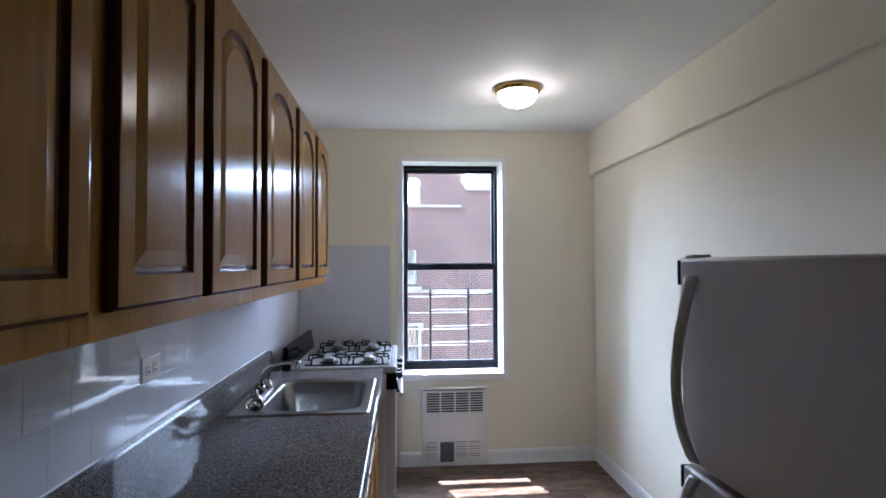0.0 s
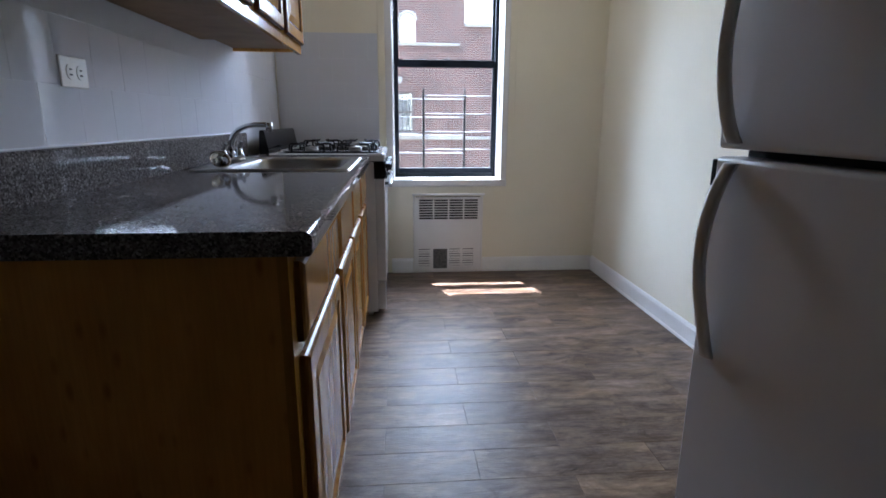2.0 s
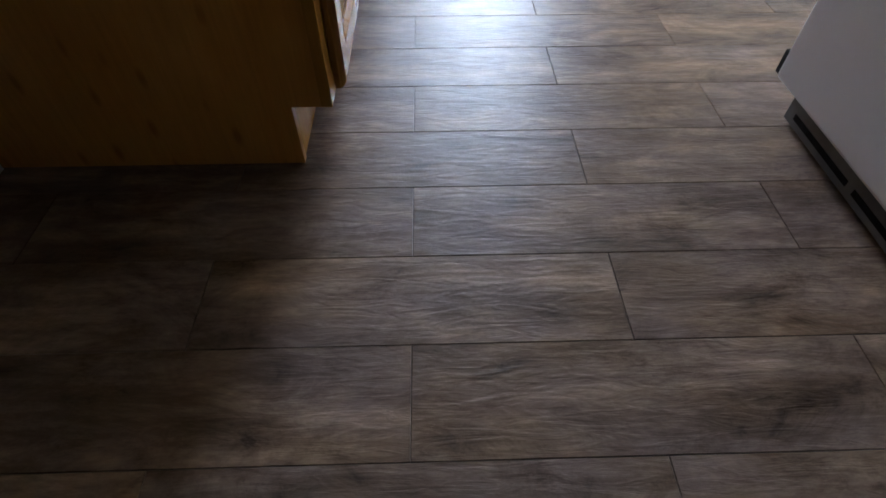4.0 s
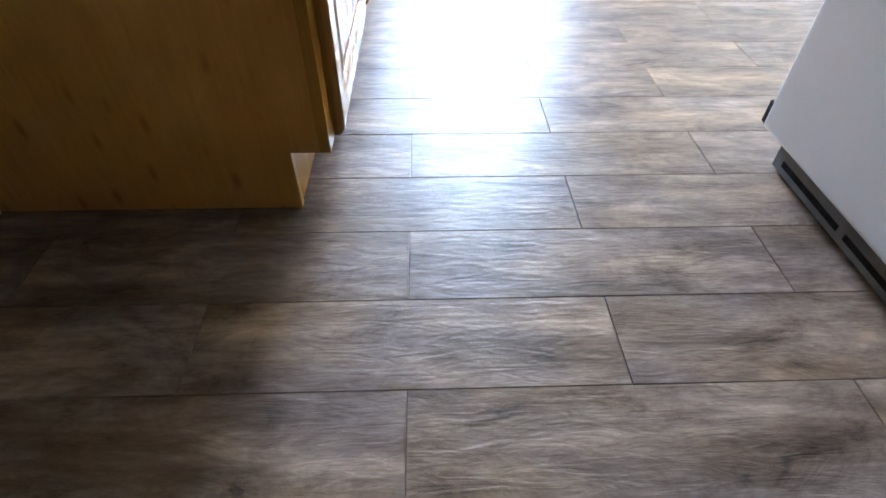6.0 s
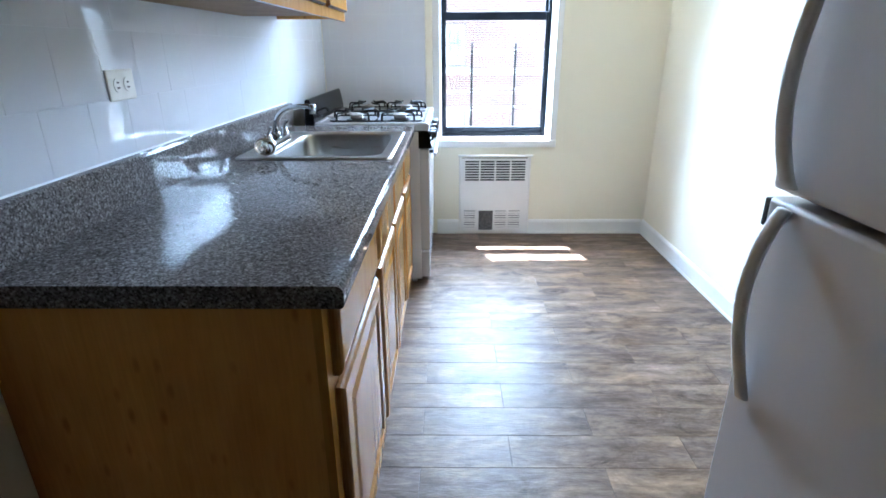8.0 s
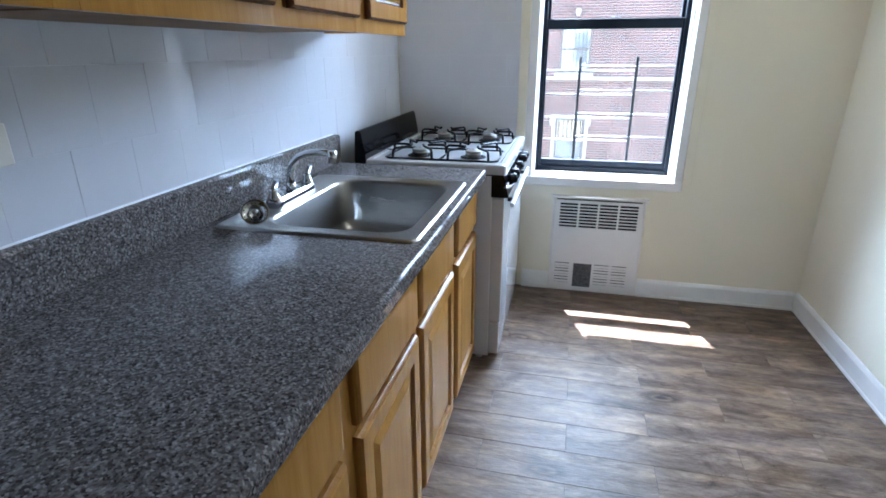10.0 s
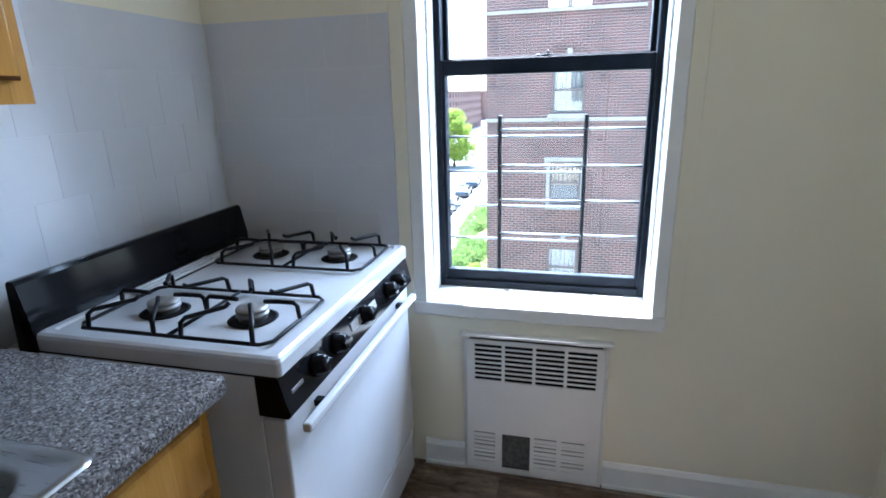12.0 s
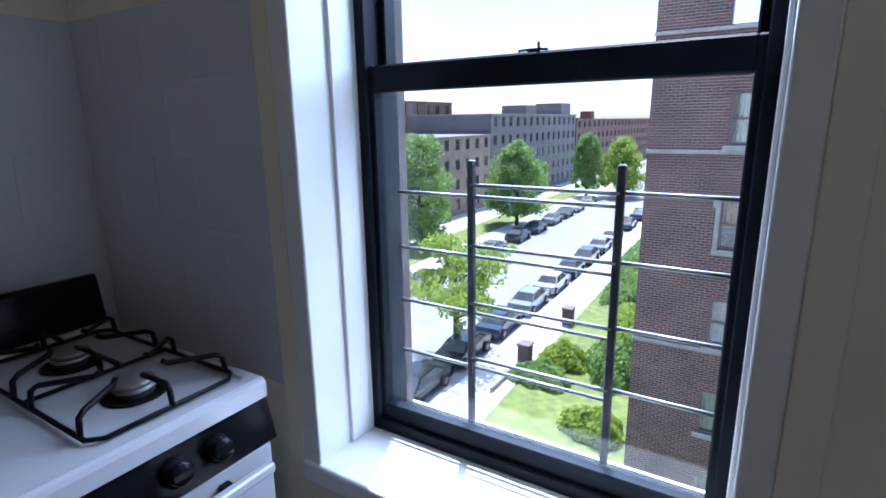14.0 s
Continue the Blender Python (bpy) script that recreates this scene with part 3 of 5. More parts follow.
def base_unit(y0, y1, fronts, label):
    u = thing("base_cabinet", label, "kitchen cabinet", "base cabinets under the counter")
    for a, b in ((y0, y0 + 0.016), (y1 - 0.016, y1)):
        zt = 0.68 if SY0 < a < SY1 else BZ1
        bm = bmesh.new()
        prof = [(XL + 0.002, 0.0), (BX - 0.067, 0.0), (BX - 0.067, 0.116), (BX - 0.018, 0.116), (BX - 0.018, zt), (XL + 0.002, zt)]
        loops(bm, [[(x, yy, zz) for x, zz in prof] for yy in (a, b)])
        part("side_panel", bm, M_PANEL, u)
    block("bottom_board", (XL + 0.002, y0 + 0.016, 0.116), (BX - 0.018, y1 - 0.016, 0.130), M_PANEL, u)
    block("back_board", (XL + 0.002, y0 + 0.016, 0.130), (XL + 0.008, y1 - 0.016, BZ1 if y0 < 1.5 or y0 > 2.5 else 0.68), M_PANEL, u)
    bm = bmesh.new()
    box(bm, (BX - 0.079, y0 + 0.016, 0.0), (BX - 0.069, y1 - 0.016, 0.115))
    part("toe_kick", bm, M_MAPLE, u)
    bm = bmesh.new()
    mids = [(a[1] + b[0]) / 2 - 0.02 for a, b in zip(fronts, fronts[1:])]
    face_frame(bm, y0, y1, 0.116, BZ1, BX - 0.018, mids, 0.04, [(0.662, 0.03)])
    part("face_frame", bm, M_MAPLE, u)
    for a, b in fronts:
        d = part("door", door_bm(b - a, 0.545, 0.0), [M_MAPLE, M_EDGE_SHADE], u, "raised-panel maple door")
        d.location = (BX + 0.001, a, 0.122)
        d = part("drawer_front", drawer_bm(b - a, 0.152), [M_MAPLE, M_EDGE_SHADE], u)
        d.location = (BX + 0.001, a, 0.694)


base_unit(1.226, 1.830, [(1.270, 1.800)], "varnished maple base cabinet with a drawer and plain end panel")
base_unit(1.830, 2.714, [(1.864, 2.262), (2.296, 2.686)], "varnished maple sink cabinet with two doors and false drawer fronts")
base_unit(2.714, 3.142, [(2.744, 3.110)], "narrow varnished maple base cabinet with a drawer and a door")

# ---- worktop with the sink cut out ----
TY0, TY1, TX1, TZ = 1.207, 3.152, -0.277, 0.912
top = thing("countertop", "speckled grey laminate countertop with rounded front edge and low upstand", "countertop")
bm = bmesh.new()
HX0, HX1, HY0, HY1 = SX0 + 0.02, SX1 - 0.015, SY0 + 0.015, SY1 - 0.015


def nose(y0, y1, x0):
    """A strip of worktop between x0 and the rounded front edge."""
    r = 0.014
    prof = [(x0, TZ - 0.042), (TX1 - 0.006, TZ - 0.042), (TX1 - 0.001, TZ - 0.038), (TX1, TZ - 0.032)]
    prof += [(TX1 - r + r * math.cos(radians(t)), TZ - r + r * math.sin(radians(t))) for t in range(0, 91, 15)]
    prof += [(x0, TZ)]
    loops(bm, [[(x, y, z) for x, z in prof] for y in (y0, y1)])


nose(TY0, HY0, HX0)
nose(HY0, HY1, HX1)
nose(HY1, TY1, HX0)
box(bm, (XL + 0.002, TY0, TZ - 0.042), (HX0, TY1, TZ))
for f in bm.faces:
    f.smooth = False
part("worktop", bm, M_GRANITE, top)
bm = bmesh.new()
prof = [(XL + 0.002, TZ + 0.0005), (XL + 0.034, TZ + 0.0005), (XL + 0.034, TZ + 0.104), (XL + 0.030, TZ + 0.110), (XL + 0.002, TZ + 0.111)]
loops(bm, [[(x, y, z) for x, z in prof] for y in (TY0, TY1 + 0.03)])
part("upstand", bm, M_GRANITE, top)
bm = bmesh.new()
prof = [(XL + 0.004, TZ + 0.1105), (XL + 0.0085, TZ + 0.1108), (XL + 0.006, TZ + 0.1128), (XL + 0.004, TZ + 0.1142)]
loops(bm, [[(x, y, z) for x, z in prof] for y in (TY0 + 0.002, TY1 + 0.028)])
part("caulk_bead", bm, M_GROUT, top, "white caulk bead")


# ---- sink ----
def rrect(x0, x1, y0, y1, r, z, n=6):
    pts = []
    for cx, cy, a in ((x1 - r, y1 - r, 0), (x0 + r, y1 - r, 90), (x0 + r, y0 + r, 180), (x1 - r, y0 + r, 270)):
        pts += [(cx + r * math.cos(radians(a + 90 * i / n)), cy + r * math.sin(radians(a + 90 * i / n)), z) for i in range(n + 1)]
    return pts


sink = thing("kitchen_sink", "stainless steel drop-in kitchen sink with one deep basin", "sink")
bm = bmesh.new()
bx0, bx1, by0, by1 = SX0 + 0.112, SX1 - 0.050, SY0 + 0.068, SY1 - 0.054
z = TZ
loops(bm, [rrect(SX0, SX1, SY0, SY1, 0.028, z + 0.0008), rrect(SX0 + 0.003, SX1 - 0.003, SY0 + 0.003, SY1 - 0.003, 0.027, z + 0.005),
           rrect(SX0 + 0.010, SX1 - 0.010, SY0 + 0.010, SY1 - 0.010, 0.025, z + 0.007), rrect(SX0 + 0.018, SX1 - 0.018, SY0 + 0.018, SY1 - 0.018, 0.022, z + 0.0035),
           rrect(bx0 - 0.010, bx1 + 0.010, by0 - 0.010, by1 + 0.010, 0.075, z + 0.003), rrect(bx0 - 0.003, bx1 + 0.003, by0 - 0.003, by1 + 0.003, 0.070, z + 0.000),
           rrect(bx0, bx1, by0, by1, 0.068, z - 0.008), rrect(bx0 + 0.012, bx1 - 0.012, by0 + 0.012, by1 - 0.012, 0.066, z - 0.135),
           rrect(bx0 + 0.020, bx1 - 0.020, by0 + 0.020, by1 - 0.020, 0.064, z - 0.163), rrect(bx0 + 0.045, bx1 - 0.045, by0 + 0.045, by1 - 0.045, 0.055, z - 0.178),
           rrect(bx0 + 0.12, bx1 - 0.12, by0 + 0.17, by1 - 0.17, 0.03, z - 0.183)], cap_first=False)
for f in bm.faces:
    f.smooth = True
part("basin", bm, M_STEEL, sink)
bm = bmesh.new()
dx, dy = (bx0 + bx1) / 2 + 0.01, (by0 + by1) / 2
lathe(bm, [(0.056, -0.1810), (0.056, -0.1785), (0.050, -0.1775), (0.043, -0.1815), (0.040, -0.195), (0.0, -0.197)], (dx, dy, z), 32)
part("drain", bm, [M_CHROME], sink, "chrome drain ring")
# black disc laid in for the shade down the drain hole
bm = bmesh.new()
lathe(bm, [(0.041, -0.1802), (0.038, -0.1814), (0.0, -0.1818)], (dx, dy, z), 24)
part("drain_shade", bm, M_BLACKM, sink)

faucet = thing("faucet", "chrome two-handle kitchen faucet with arched spout on the sink deck", "faucet")
FX, FY, FZ = SX0 + 0.064, 2.580, TZ + 0.0035
bm = bmesh.new()
loops(bm, [rrect(FX - 0.026, FX + 0.026, FY - 0.125, FY + 0.125, 0.022, FZ), rrect(FX - 0.026, FX + 0.026, FY - 0.125, FY + 0.125, 0.022, FZ + 0.018), rrect(FX - 0.020, FX + 0.020, FY - 0.119, FY + 0.119, 0.018, FZ + 0.026)])
part("base_plate", bm, M_CHROME, faucet)
bm = bmesh.new()
cyl(bm, (FX, FY, FZ + 0.022), (FX, FY, FZ + 0.05), 0.017, 0.014)
spout = [(0, 0.05), (0.003, 0.080), (0.018, 0.110), (0.045, 0.132), (0.085, 0.146), (0.13, 0.152), (0.170, 0.152), (0.190, 0.148)]
sp = [(FX + d * 0.86, FY - d * 0.18, FZ + h) for d, h in spout]
sweep(bm, sp, [0.013, 0.012, 0.0115, 0.011, 0.0105, 0.010, 0.010, 0.010], 14)
tip = sp[-1]
cyl(bm, (tip[0], tip[1], tip[2] + 0.012), (tip[0], tip[1], tip[2] - 0.024), 0.0135, 0.0125)
part("spout", bm, M_CHROME, faucet)
for s in (-1, 1):
    bm = bmesh.new()
    y = FY + 0.105 * s
    lathe(bm, [(0.020, 0.024), (0.019, 0.032), (0.015, 0.036), (0.014, 0.050), (0.012, 0.054), (0.0, 0.055)], (FX, y, FZ), 20)
    bmesh.ops.create_cube(bm, size=1, matrix=Matrix.Translation((FX + 0.008, y, FZ + 0.066)) @ Matrix.Rotation(radians(22), 4, "Y") @ Matrix.Diagonal((0.010, 0.018, 0.036, 1)))
    part("handle", bm, M_CHROME, faucet)

strainer = thing("sink_strainer", "round polished steel sink strainer basket leaning on the sink rim", "strainer")
bm = bmesh.new()
turn = Vector((0.42, -0.62, 0.66)).to_track_quat("Z", "Y").to_matrix().to_4x4()
cst = (SX0 + 0.104, SY0 + 0.046, TZ + 0.036)
lathe(bm, [(0.0, -0.020), (0.015, -0.020), (0.020, -0.010), (0.025, -0.0025), (0.033, 0.0), (0.037, 0.0025), (0.037, 0.004), (0.032, 0.002), (0.023, -0.001), (0.017, -0.010), (0.011, -0.015), (0.0, -0.0155)], cst, 32, turn)
part("basket", bm, M_CHROME, strainer)
bm = bmesh.new()
lathe(bm, [(0.0035, -0.015), (0.0035, 0.002), (0.008, 0.004), (0.008, 0.009), (0.0, 0.011)], cst, 14, turn)
part("stopper_knob", bm, M_STEEL, strainer)
for ring_r, count, lift in ((0.028, 18, 0.0005), (0.013, 9, -0.0145)):
    for i in range(count):
        t = 2 * math.pi * i / count
        bm = bmesh.new()
        lathe(bm, [(0.0, 0.0), (0.0015, 0.0), (0.0015, 0.0012), (0.0, 0.0012)], Vector(cst) + turn.to_3x3() @ Vector((ring_r * math.cos(t), ring_r * math.sin(t), lift)), 6, turn)
        part("perforation", bm, M_BLACKM, strainer)

# ---- outlet ----
outlet = thing("wall_outlet", "white horizontal duplex wall outlet plate on the tiles", "outlet")
OX, OY0, OY1, OZ0, OZ1 = XL + 0.0095, 1.738, 1.853, 1.160, 1.234
bm = bmesh.new()
box(bm, (XL + 0.004, OY0, OZ0), (OX, OY1, OZ1), 0.003, 2)
part("plate", bm, M_SOCKET, outlet)
for cy in (OY0 + 0.036, OY1 - 0.036):
    for cz in ((OZ0 + OZ1) / 2,):
        bm = bmesh.new()
        loops(bm, [[(OX + d, cy + 0.0150 * math.cos(t * 0.2617994), cz + 0.0175 * math.sin(t * 0.2617994)) for t in range(24)] for d in (-0.002, 0.0018)])
        r = part("socket", bm, M_SOCKET, outlet)
        for dz2, hh in ((-0.0062, 0.0055), (0.0062, 0.0045)):
            bm = bmesh.new()
            box(bm, (OX + 0.0012, cy - hh + 0.002, cz + dz2 - 0.0017), (OX + 0.0024, cy + hh + 0.002, cz + dz2 + 0.0017))
            part("slot", bm, M_BLACKM, r)

# ---- gas range ----
RY0, RY1, RX1, RZ = 3.217, 4.026, -0.205, 0.916
RB = -0.808   # front of the backguard
stove = thing("gas_range", "white enamel gas range with black backguard, black controls and four burners", "stove")
bm = bmesh.new()
box(bm, (XL + 0.03, RY0 + 0.004, 0.025), (RX1 - 0.055, RY1 - 0.004, RZ - 0.045), 0.003)
for yy in (RY0 + 0.04, RY1 - 0.04):
    for xx in (XL + 0.08, RX1 - 0.10):
        cyl(bm, (xx, yy, 0.0), (xx, yy, 0.026), 0.016)
part("body", bm, M_FRIDGE, stove)
bm = bmesh.new()
loops(bm, [rrect(RB, RX1, RY0, RY1, 0.012, RZ - 0.040), rrect(RB, RX1, RY0, RY1, 0.012, RZ - 0.012), rrect(RB, RX1 - 0.003, RY0 + 0.003, RY1 - 0.003, 0.012, RZ - 0.004),
           rrect(RB + 0.004, RX1 - 0.010, RY0 + 0.010, RY1 - 0.010, 0.012, RZ), rrect(RB + 0.02, RX1 - 0.030, RY0 + 0.028, RY1 - 0.028, 0.016, RZ), rrect(RB + 0.026, RX1 - 0.036, RY0 + 0.034, RY1 - 0.034, 0.016, RZ - 0.005)])
part("cooktop", bm, M_WHITE, stove, "white enamel cooktop")
bm = bmesh.new()
box(bm, (RB, RY0 + 0.002, RZ - 0.046), (RX1 - 0.01, RY1 - 0.002, RZ - 0.0405))
part("cooktop_gap", bm, M_BLACKM, stove)
bm = bmesh.new()
prof = [(RB - 0.052, RZ - 0.06), (RB, RZ - 0.06), (RB + 0.002, RZ + 0.022), (RB - 0.014, RZ + 0.110), (RB - 0.020, RZ + 0.119), (RB - 0.034, RZ + 0.119), (RB - 0.040, RZ + 0.112)]
loops(bm, [[(x, y, zz) for x, zz in prof] for y in (RY0, RY1)])
part("backguard", bm, M_BLACK, stove, "glossy black enamel backguard")
bm = bmesh.new()
yc = (RY0 + RY1) / 2
for k in range(3):
    x = RB + 0.014 + 0.020 * k
    box(bm, (x, yc - 0.14, RZ - 0.002), (x + 0.011, yc + 0.14, RZ + 0.007), 0.003, 2)
box(bm, (RB + 0.010, yc - 0.155, RZ - 0.004), (RB + 0.069, yc - 0.140, RZ + 0.007), 0.003, 2)
box(bm, (RB + 0.010, yc + 0.140, RZ - 0.004), (RB + 0.069, yc + 0.155, RZ + 0.007), 0.003, 2)
part("vent_grille", bm, M_WHITE, stove)
bm = bmesh.new()
box(bm, (RB + 0.011, yc - 0.141, RZ - 0.0048), (RB + 0.067, yc + 0.141, RZ - 0.0035))
part("vent_slot", bm, M_BLACKM, stove)
BYS = (RY0 + 0.174, RY1 - 0.166)
for by in BYS:
    for bxx in (-0.612, -0.372):
        bm = bmesh.new()
        lathe(bm, [(0.0, -0.0046), (0.054, -0.0046), (0.057, -0.0030), (0.050, -0.002)], (bxx, by, RZ), 32)
        part("drip_bowl", bm, M_BLACKM, stove, "dark burner well")
        bm = bmesh.new()
        lathe(bm, [(0.032, -0.003), (0.034, 0.006), (0.037, 0.008), (0.037, 0.013), (0.034, 0.015), (0.034, 0.019), (0.037, 0.020), (0.036, 0.025), (0.024, 0.028), (0.010, 0.030), (0.006, 0.034), (0.0, 0.035)], (bxx, by, RZ), 28)
        part("burner", bm, M_ALU, stove, "aluminium burner head")


def grate(cy):
    """A wire grate over two burners: a rim, a cross wire and bent fingers."""
    g = thing("pan_grate", "black enamelled double wire pan grate on the cooktop", "pan grate", "grates on the range")
    x0, x1, y0, y1, zt, zb = -0.735, -0.252, cy - 0.132, cy + 0.132, RZ + 0.043, RZ + 0.004
    c = 0.02
    bm = bmesh.new()
    sweep(bm, [(x0 + c, y0, zb), (x1 - c, y0, zb), (x1, y0 + c, zb), (x1, y1 - c, zb), (x1 - c, y1, zb), (x0 + c, y1, zb), (x0, y1 - c, zb), (x0, y0 + c, zb)], 0.0046, 8, True)
    part("rim", bm, M_IRON, g)
    xm = (x0 + x1) / 2
    bm = bmesh.new()
    sweep(bm, [(xm, y0, zb), (xm, y1, zb)], 0.0044)
    part("cross_wire", bm, M_IRON, g)
    for bx in (-0.612, -0.372):
        e0, e1 = (x0, xm) if bx < xm else (xm, x1)
        ways = []
        for px, py, qx, qy in ((e0, cy, bx - 0.035, cy), (e1, cy, bx + 0.035, cy)):
            dx3 = qx - px
            ways.append([(px, py, zb), (px + dx3 * 0.04, py, zt - 0.007), (px + dx3 * 0.14, py, zt), (px + dx3 * 0.6, py, zt), (qx, qy, zt - 0.002)])
        for sx in (-1, 1):
            for sy in (-1, 1):
                px, py = bx + sx * 0.086, cy + sy * 0.132
                ways.append([(px, py, zb), (px - sx * 0.002, py - sy * 0.004, zt - 0.007), (px - sx * 0.006, py - sy * 0.014, zt), (bx + sx * 0.032, cy + sy * 0.050, zt), (bx + sx * 0.026, cy + sy * 0.041, zt + 0.007)])
        for wy in ways:
            bm = bmesh.new()
            sweep(bm, wy, 0.0053)
            part("finger", bm, M_IRON, g)


for cy in BYS:
    grate(cy)
bm = bmesh.new()
prof = [(RX1 - 0.06, RZ - 0.046), (RX1 - 0.008, RZ - 0.046), (RX1 + 0.012, RZ - 0.128), (RX1 + 0.006, RZ - 0.134), (RX1 - 0.06, RZ - 0.134)]
loops(bm, [[(x, y, zz) for x, zz in prof] for y in (RY0 + 0.002, RY1 - 0.002)])
part("control_panel", bm, M_BLACK, stove, "glossy black control panel")
nrm = Vector((0.082, 0, 0.02)).normalized()
for ky in (0.136, 0.241, 0.414, 0.603, 0.681):
    bm = bmesh.new()
    c = Vector((RX1 + 0.003, RY0 + ky, RZ - 0.084))
    tq = nrm.to_track_quat("Z", "Y").to_matrix().to_4x4()
    lathe(bm, [(0.0, 0.0), (0.026, 0.0), (0.026, 0.006), (0.022, 0.010), (0.020, 0.026), (0.016, 0.029), (0.0, 0.029)], c, 24, tq)
    mm = Matrix.Translation(c) @ tq
    r = bmesh.ops.create_cube(bm, size=1, matrix=mm @ Matrix.Translation((0, 0, 0.028)) @ Matrix.Diagonal((0.040, 0.010, 0.012, 1)))
    part("knob", bm, M_BLACK, stove, "black control knob")
bm = bmesh.new()
box(bm, (RX1 - 0.006, RY0 + 0.030, RZ - 0.092), (RX1 + 0.0045, RY0 + 0.075, RZ - 0.084))
part("badge", bm, M_ALU, stove)
# bright metal strip added as the reflection beside the middle knob
slope = Matrix.Translation((RX1 + 0.0028, RY0 + 0.414, RZ - 0.084)) @ nrm.to_track_quat("Z", "Y").to_matrix().to_4x4()
bm = bmesh.new()
bmesh.ops.create_cube(bm, size=1, matrix=slope @ Matrix.Diagonal((0.17, 0.022, 0.002, 1)))
part("panel_sheen", bm, M_ALU, stove, "bright strip drawn in as sheen on the control panel")
bm = bmesh.new()
box(bm, (RX1 - 0.058, RY0 + 0.004, 0.205), (RX1 - 0.004, RY1 - 0.004, RZ - 0.140), 0.006, 3)
odoor = part("oven_door", bm, M_WHITE, stove, "white enamel oven door")
bm = bmesh.new()
box(bm, (RX1 + 0.016, RY0 + 0.03, RZ - 0.182), (RX1 + 0.036, RY1 - 0.03, RZ - 0.160), 0.005, 2)
part("handle", bm, M_WHITE, odoor, "white bar handle")
for y in (RY0 + 0.12, RY1 - 0.13):
    bm = bmesh.new()
    box(bm, (RX1 - 0.005, y, RZ - 0.180), (RX1 + 0.018, y + 0.022, RZ - 0.164), 0.002)
    part("handle_mount", bm, M_BLACKM, odoor)
bm = bmesh.new()
box(bm, (RX1 - 0.056, RY0 + 0.004, 0.040), (RX1 - 0.008, RY1 - 0.004, 0.196), 0.006, 3)
part("broiler_drawer", bm, M_WHITE, stove, "white enamel bottom drawer")

# ---- refrigerator ----
M_KICK = paint("grey_kick_plate", (0.10, 0.10, 0.10, 1), (0.15, 0.15, 0.145, 1), 0.5, 12, spec=0.2)
FRX, FRY0, FRY1, FRZ = 0.498, 0.655, 1.380, 1.518
fridge = thing("refrigerator", "white two-door refrigerator with freezer on top and bow handles", "refrigerator")
bm = bmesh.new()
box(bm, (FRX + 0.072, FRY0 + 0.004, 0.055), (XR - 0.03, FRY1 - 0.006, FRZ - 0.018), 0.005, 2)
for yy in (FRY0 + 0.05, FRY1 - 0.05):
    for xx in (FRX + 0.11, XR - 0.10):
        cyl(bm, (xx, yy, 0.0), (xx, yy, 0.058), 0.02)
part("body", bm, M_FRIDGE, fridge)
bm = bmesh.new()
box(bm, (FRX + 0.060, FRY0 + 0.010, 0.06), (FRX + 0.0725, FRY1 - 0.012, FRZ - 0.022))
part("gasket", bm, M_BLACKM, fridge, "dark door gasket")


def fr_door(z0, z1):
    bm = bmesh.new()
    box(bm, (FRX, FRY0, z0), (FRX + 0.060, FRY1, z1), 0.010, 4)
    return part("door", bm, M_FRIDGE, fridge, "white textured steel door")


d1 = fr_door(1.036, FRZ)
d2 = fr_door(0.066, 1.020)


def fr_handle(z_far, z_gap, parent):
    """Bow handle: rises slowly from its far end and stands off most towards the gap between the doors."""
    bm = bmesh.new()
    n = 28
    rings = []
    for i in range(n + 1):
        t = i / n
        zz = z_far + (z_gap - z_far) * t
        off = 0.040 * max(0.0, math.sin(math.pi * t ** 1.25)) ** 0.8
        w = 0.0185 - 0.003 * math.sin(math.pi * t)
        x, y = FRX - off, FRY1 - 0.060
        rings.append([(x - 0.014, y - w * 0.55, zz), (x - 0.0175, y, zz), (x - 0.014, y + w * 0.55, zz), (x - 0.007, y + w, zz),
                      (x + 0.001, y + w * 0.9, zz), (x + 0.003, y, zz), (x + 0.001, y - w * 0.9, zz), (x - 0.007, y - w, zz)])
    loops(bm, rings)
    for f in bm.faces:
        f.smooth = True
    part("handle", bm, M_HANDLE, parent, "ivory bow handle")


fr_handle(1.475, 1.048, d1)
fr_handle(0.615, 1.010, d2)
bm = bmesh.new()
box(bm, (FRX + 0.004, FRY1 - 0.055, FRZ), (FRX + 0.050, FRY1 - 0.020, FRZ + 0.007), 0.003, 2)
part("hinge_cap", bm, M_HANDLE, fridge)
bm = bmesh.new()
box(bm, (FRX + 0.001, FRY1 - 0.004, 1.452), (FRX + 0.040, FRY1 + 0.012, 1.512), 0.002)
part("door_plug", bm, M_BLACKM, d1)
bm = bmesh.new()
box(bm, (FRX + 0.001, FRY1 - 0.004, 0.960), (FRX + 0.040, FRY1 + 0.012, 1.014), 0.002)
part("door_plug", bm, M_BLACKM, d2)
bm = bmesh.new()
box(bm, (FRX + 0.001, FRY1 - 0.012, 0.072), (FRX + 0.030, FRY1 + 0.008, 0.118), 0.002)
part("door_stop", bm, M_BLACKM, d2)
bm = bmesh.new()
box(bm, (FRX + 0.022, FRY0 + 0.01, 0.008), (FRX + 0.06, FRY1 - 0.05, 0.056), 0.003)
part("base_grille", bm, M_KICK, fridge, "dark grey base grille")
for k in range(3):
    bm = bmesh.new()
    y0 = FRY0 + 0.05 + 0.205 * k
    box(bm, (FRX + 0.0205, y0, 0.024), (FRX + 0.0235, y0 + 0.185, 0.035))
    part("grille_slot", bm, M_BLACKM, fridge)

# ---- outside: ground, street, lawn, houses, trees, cars ----
GZ = -12.6


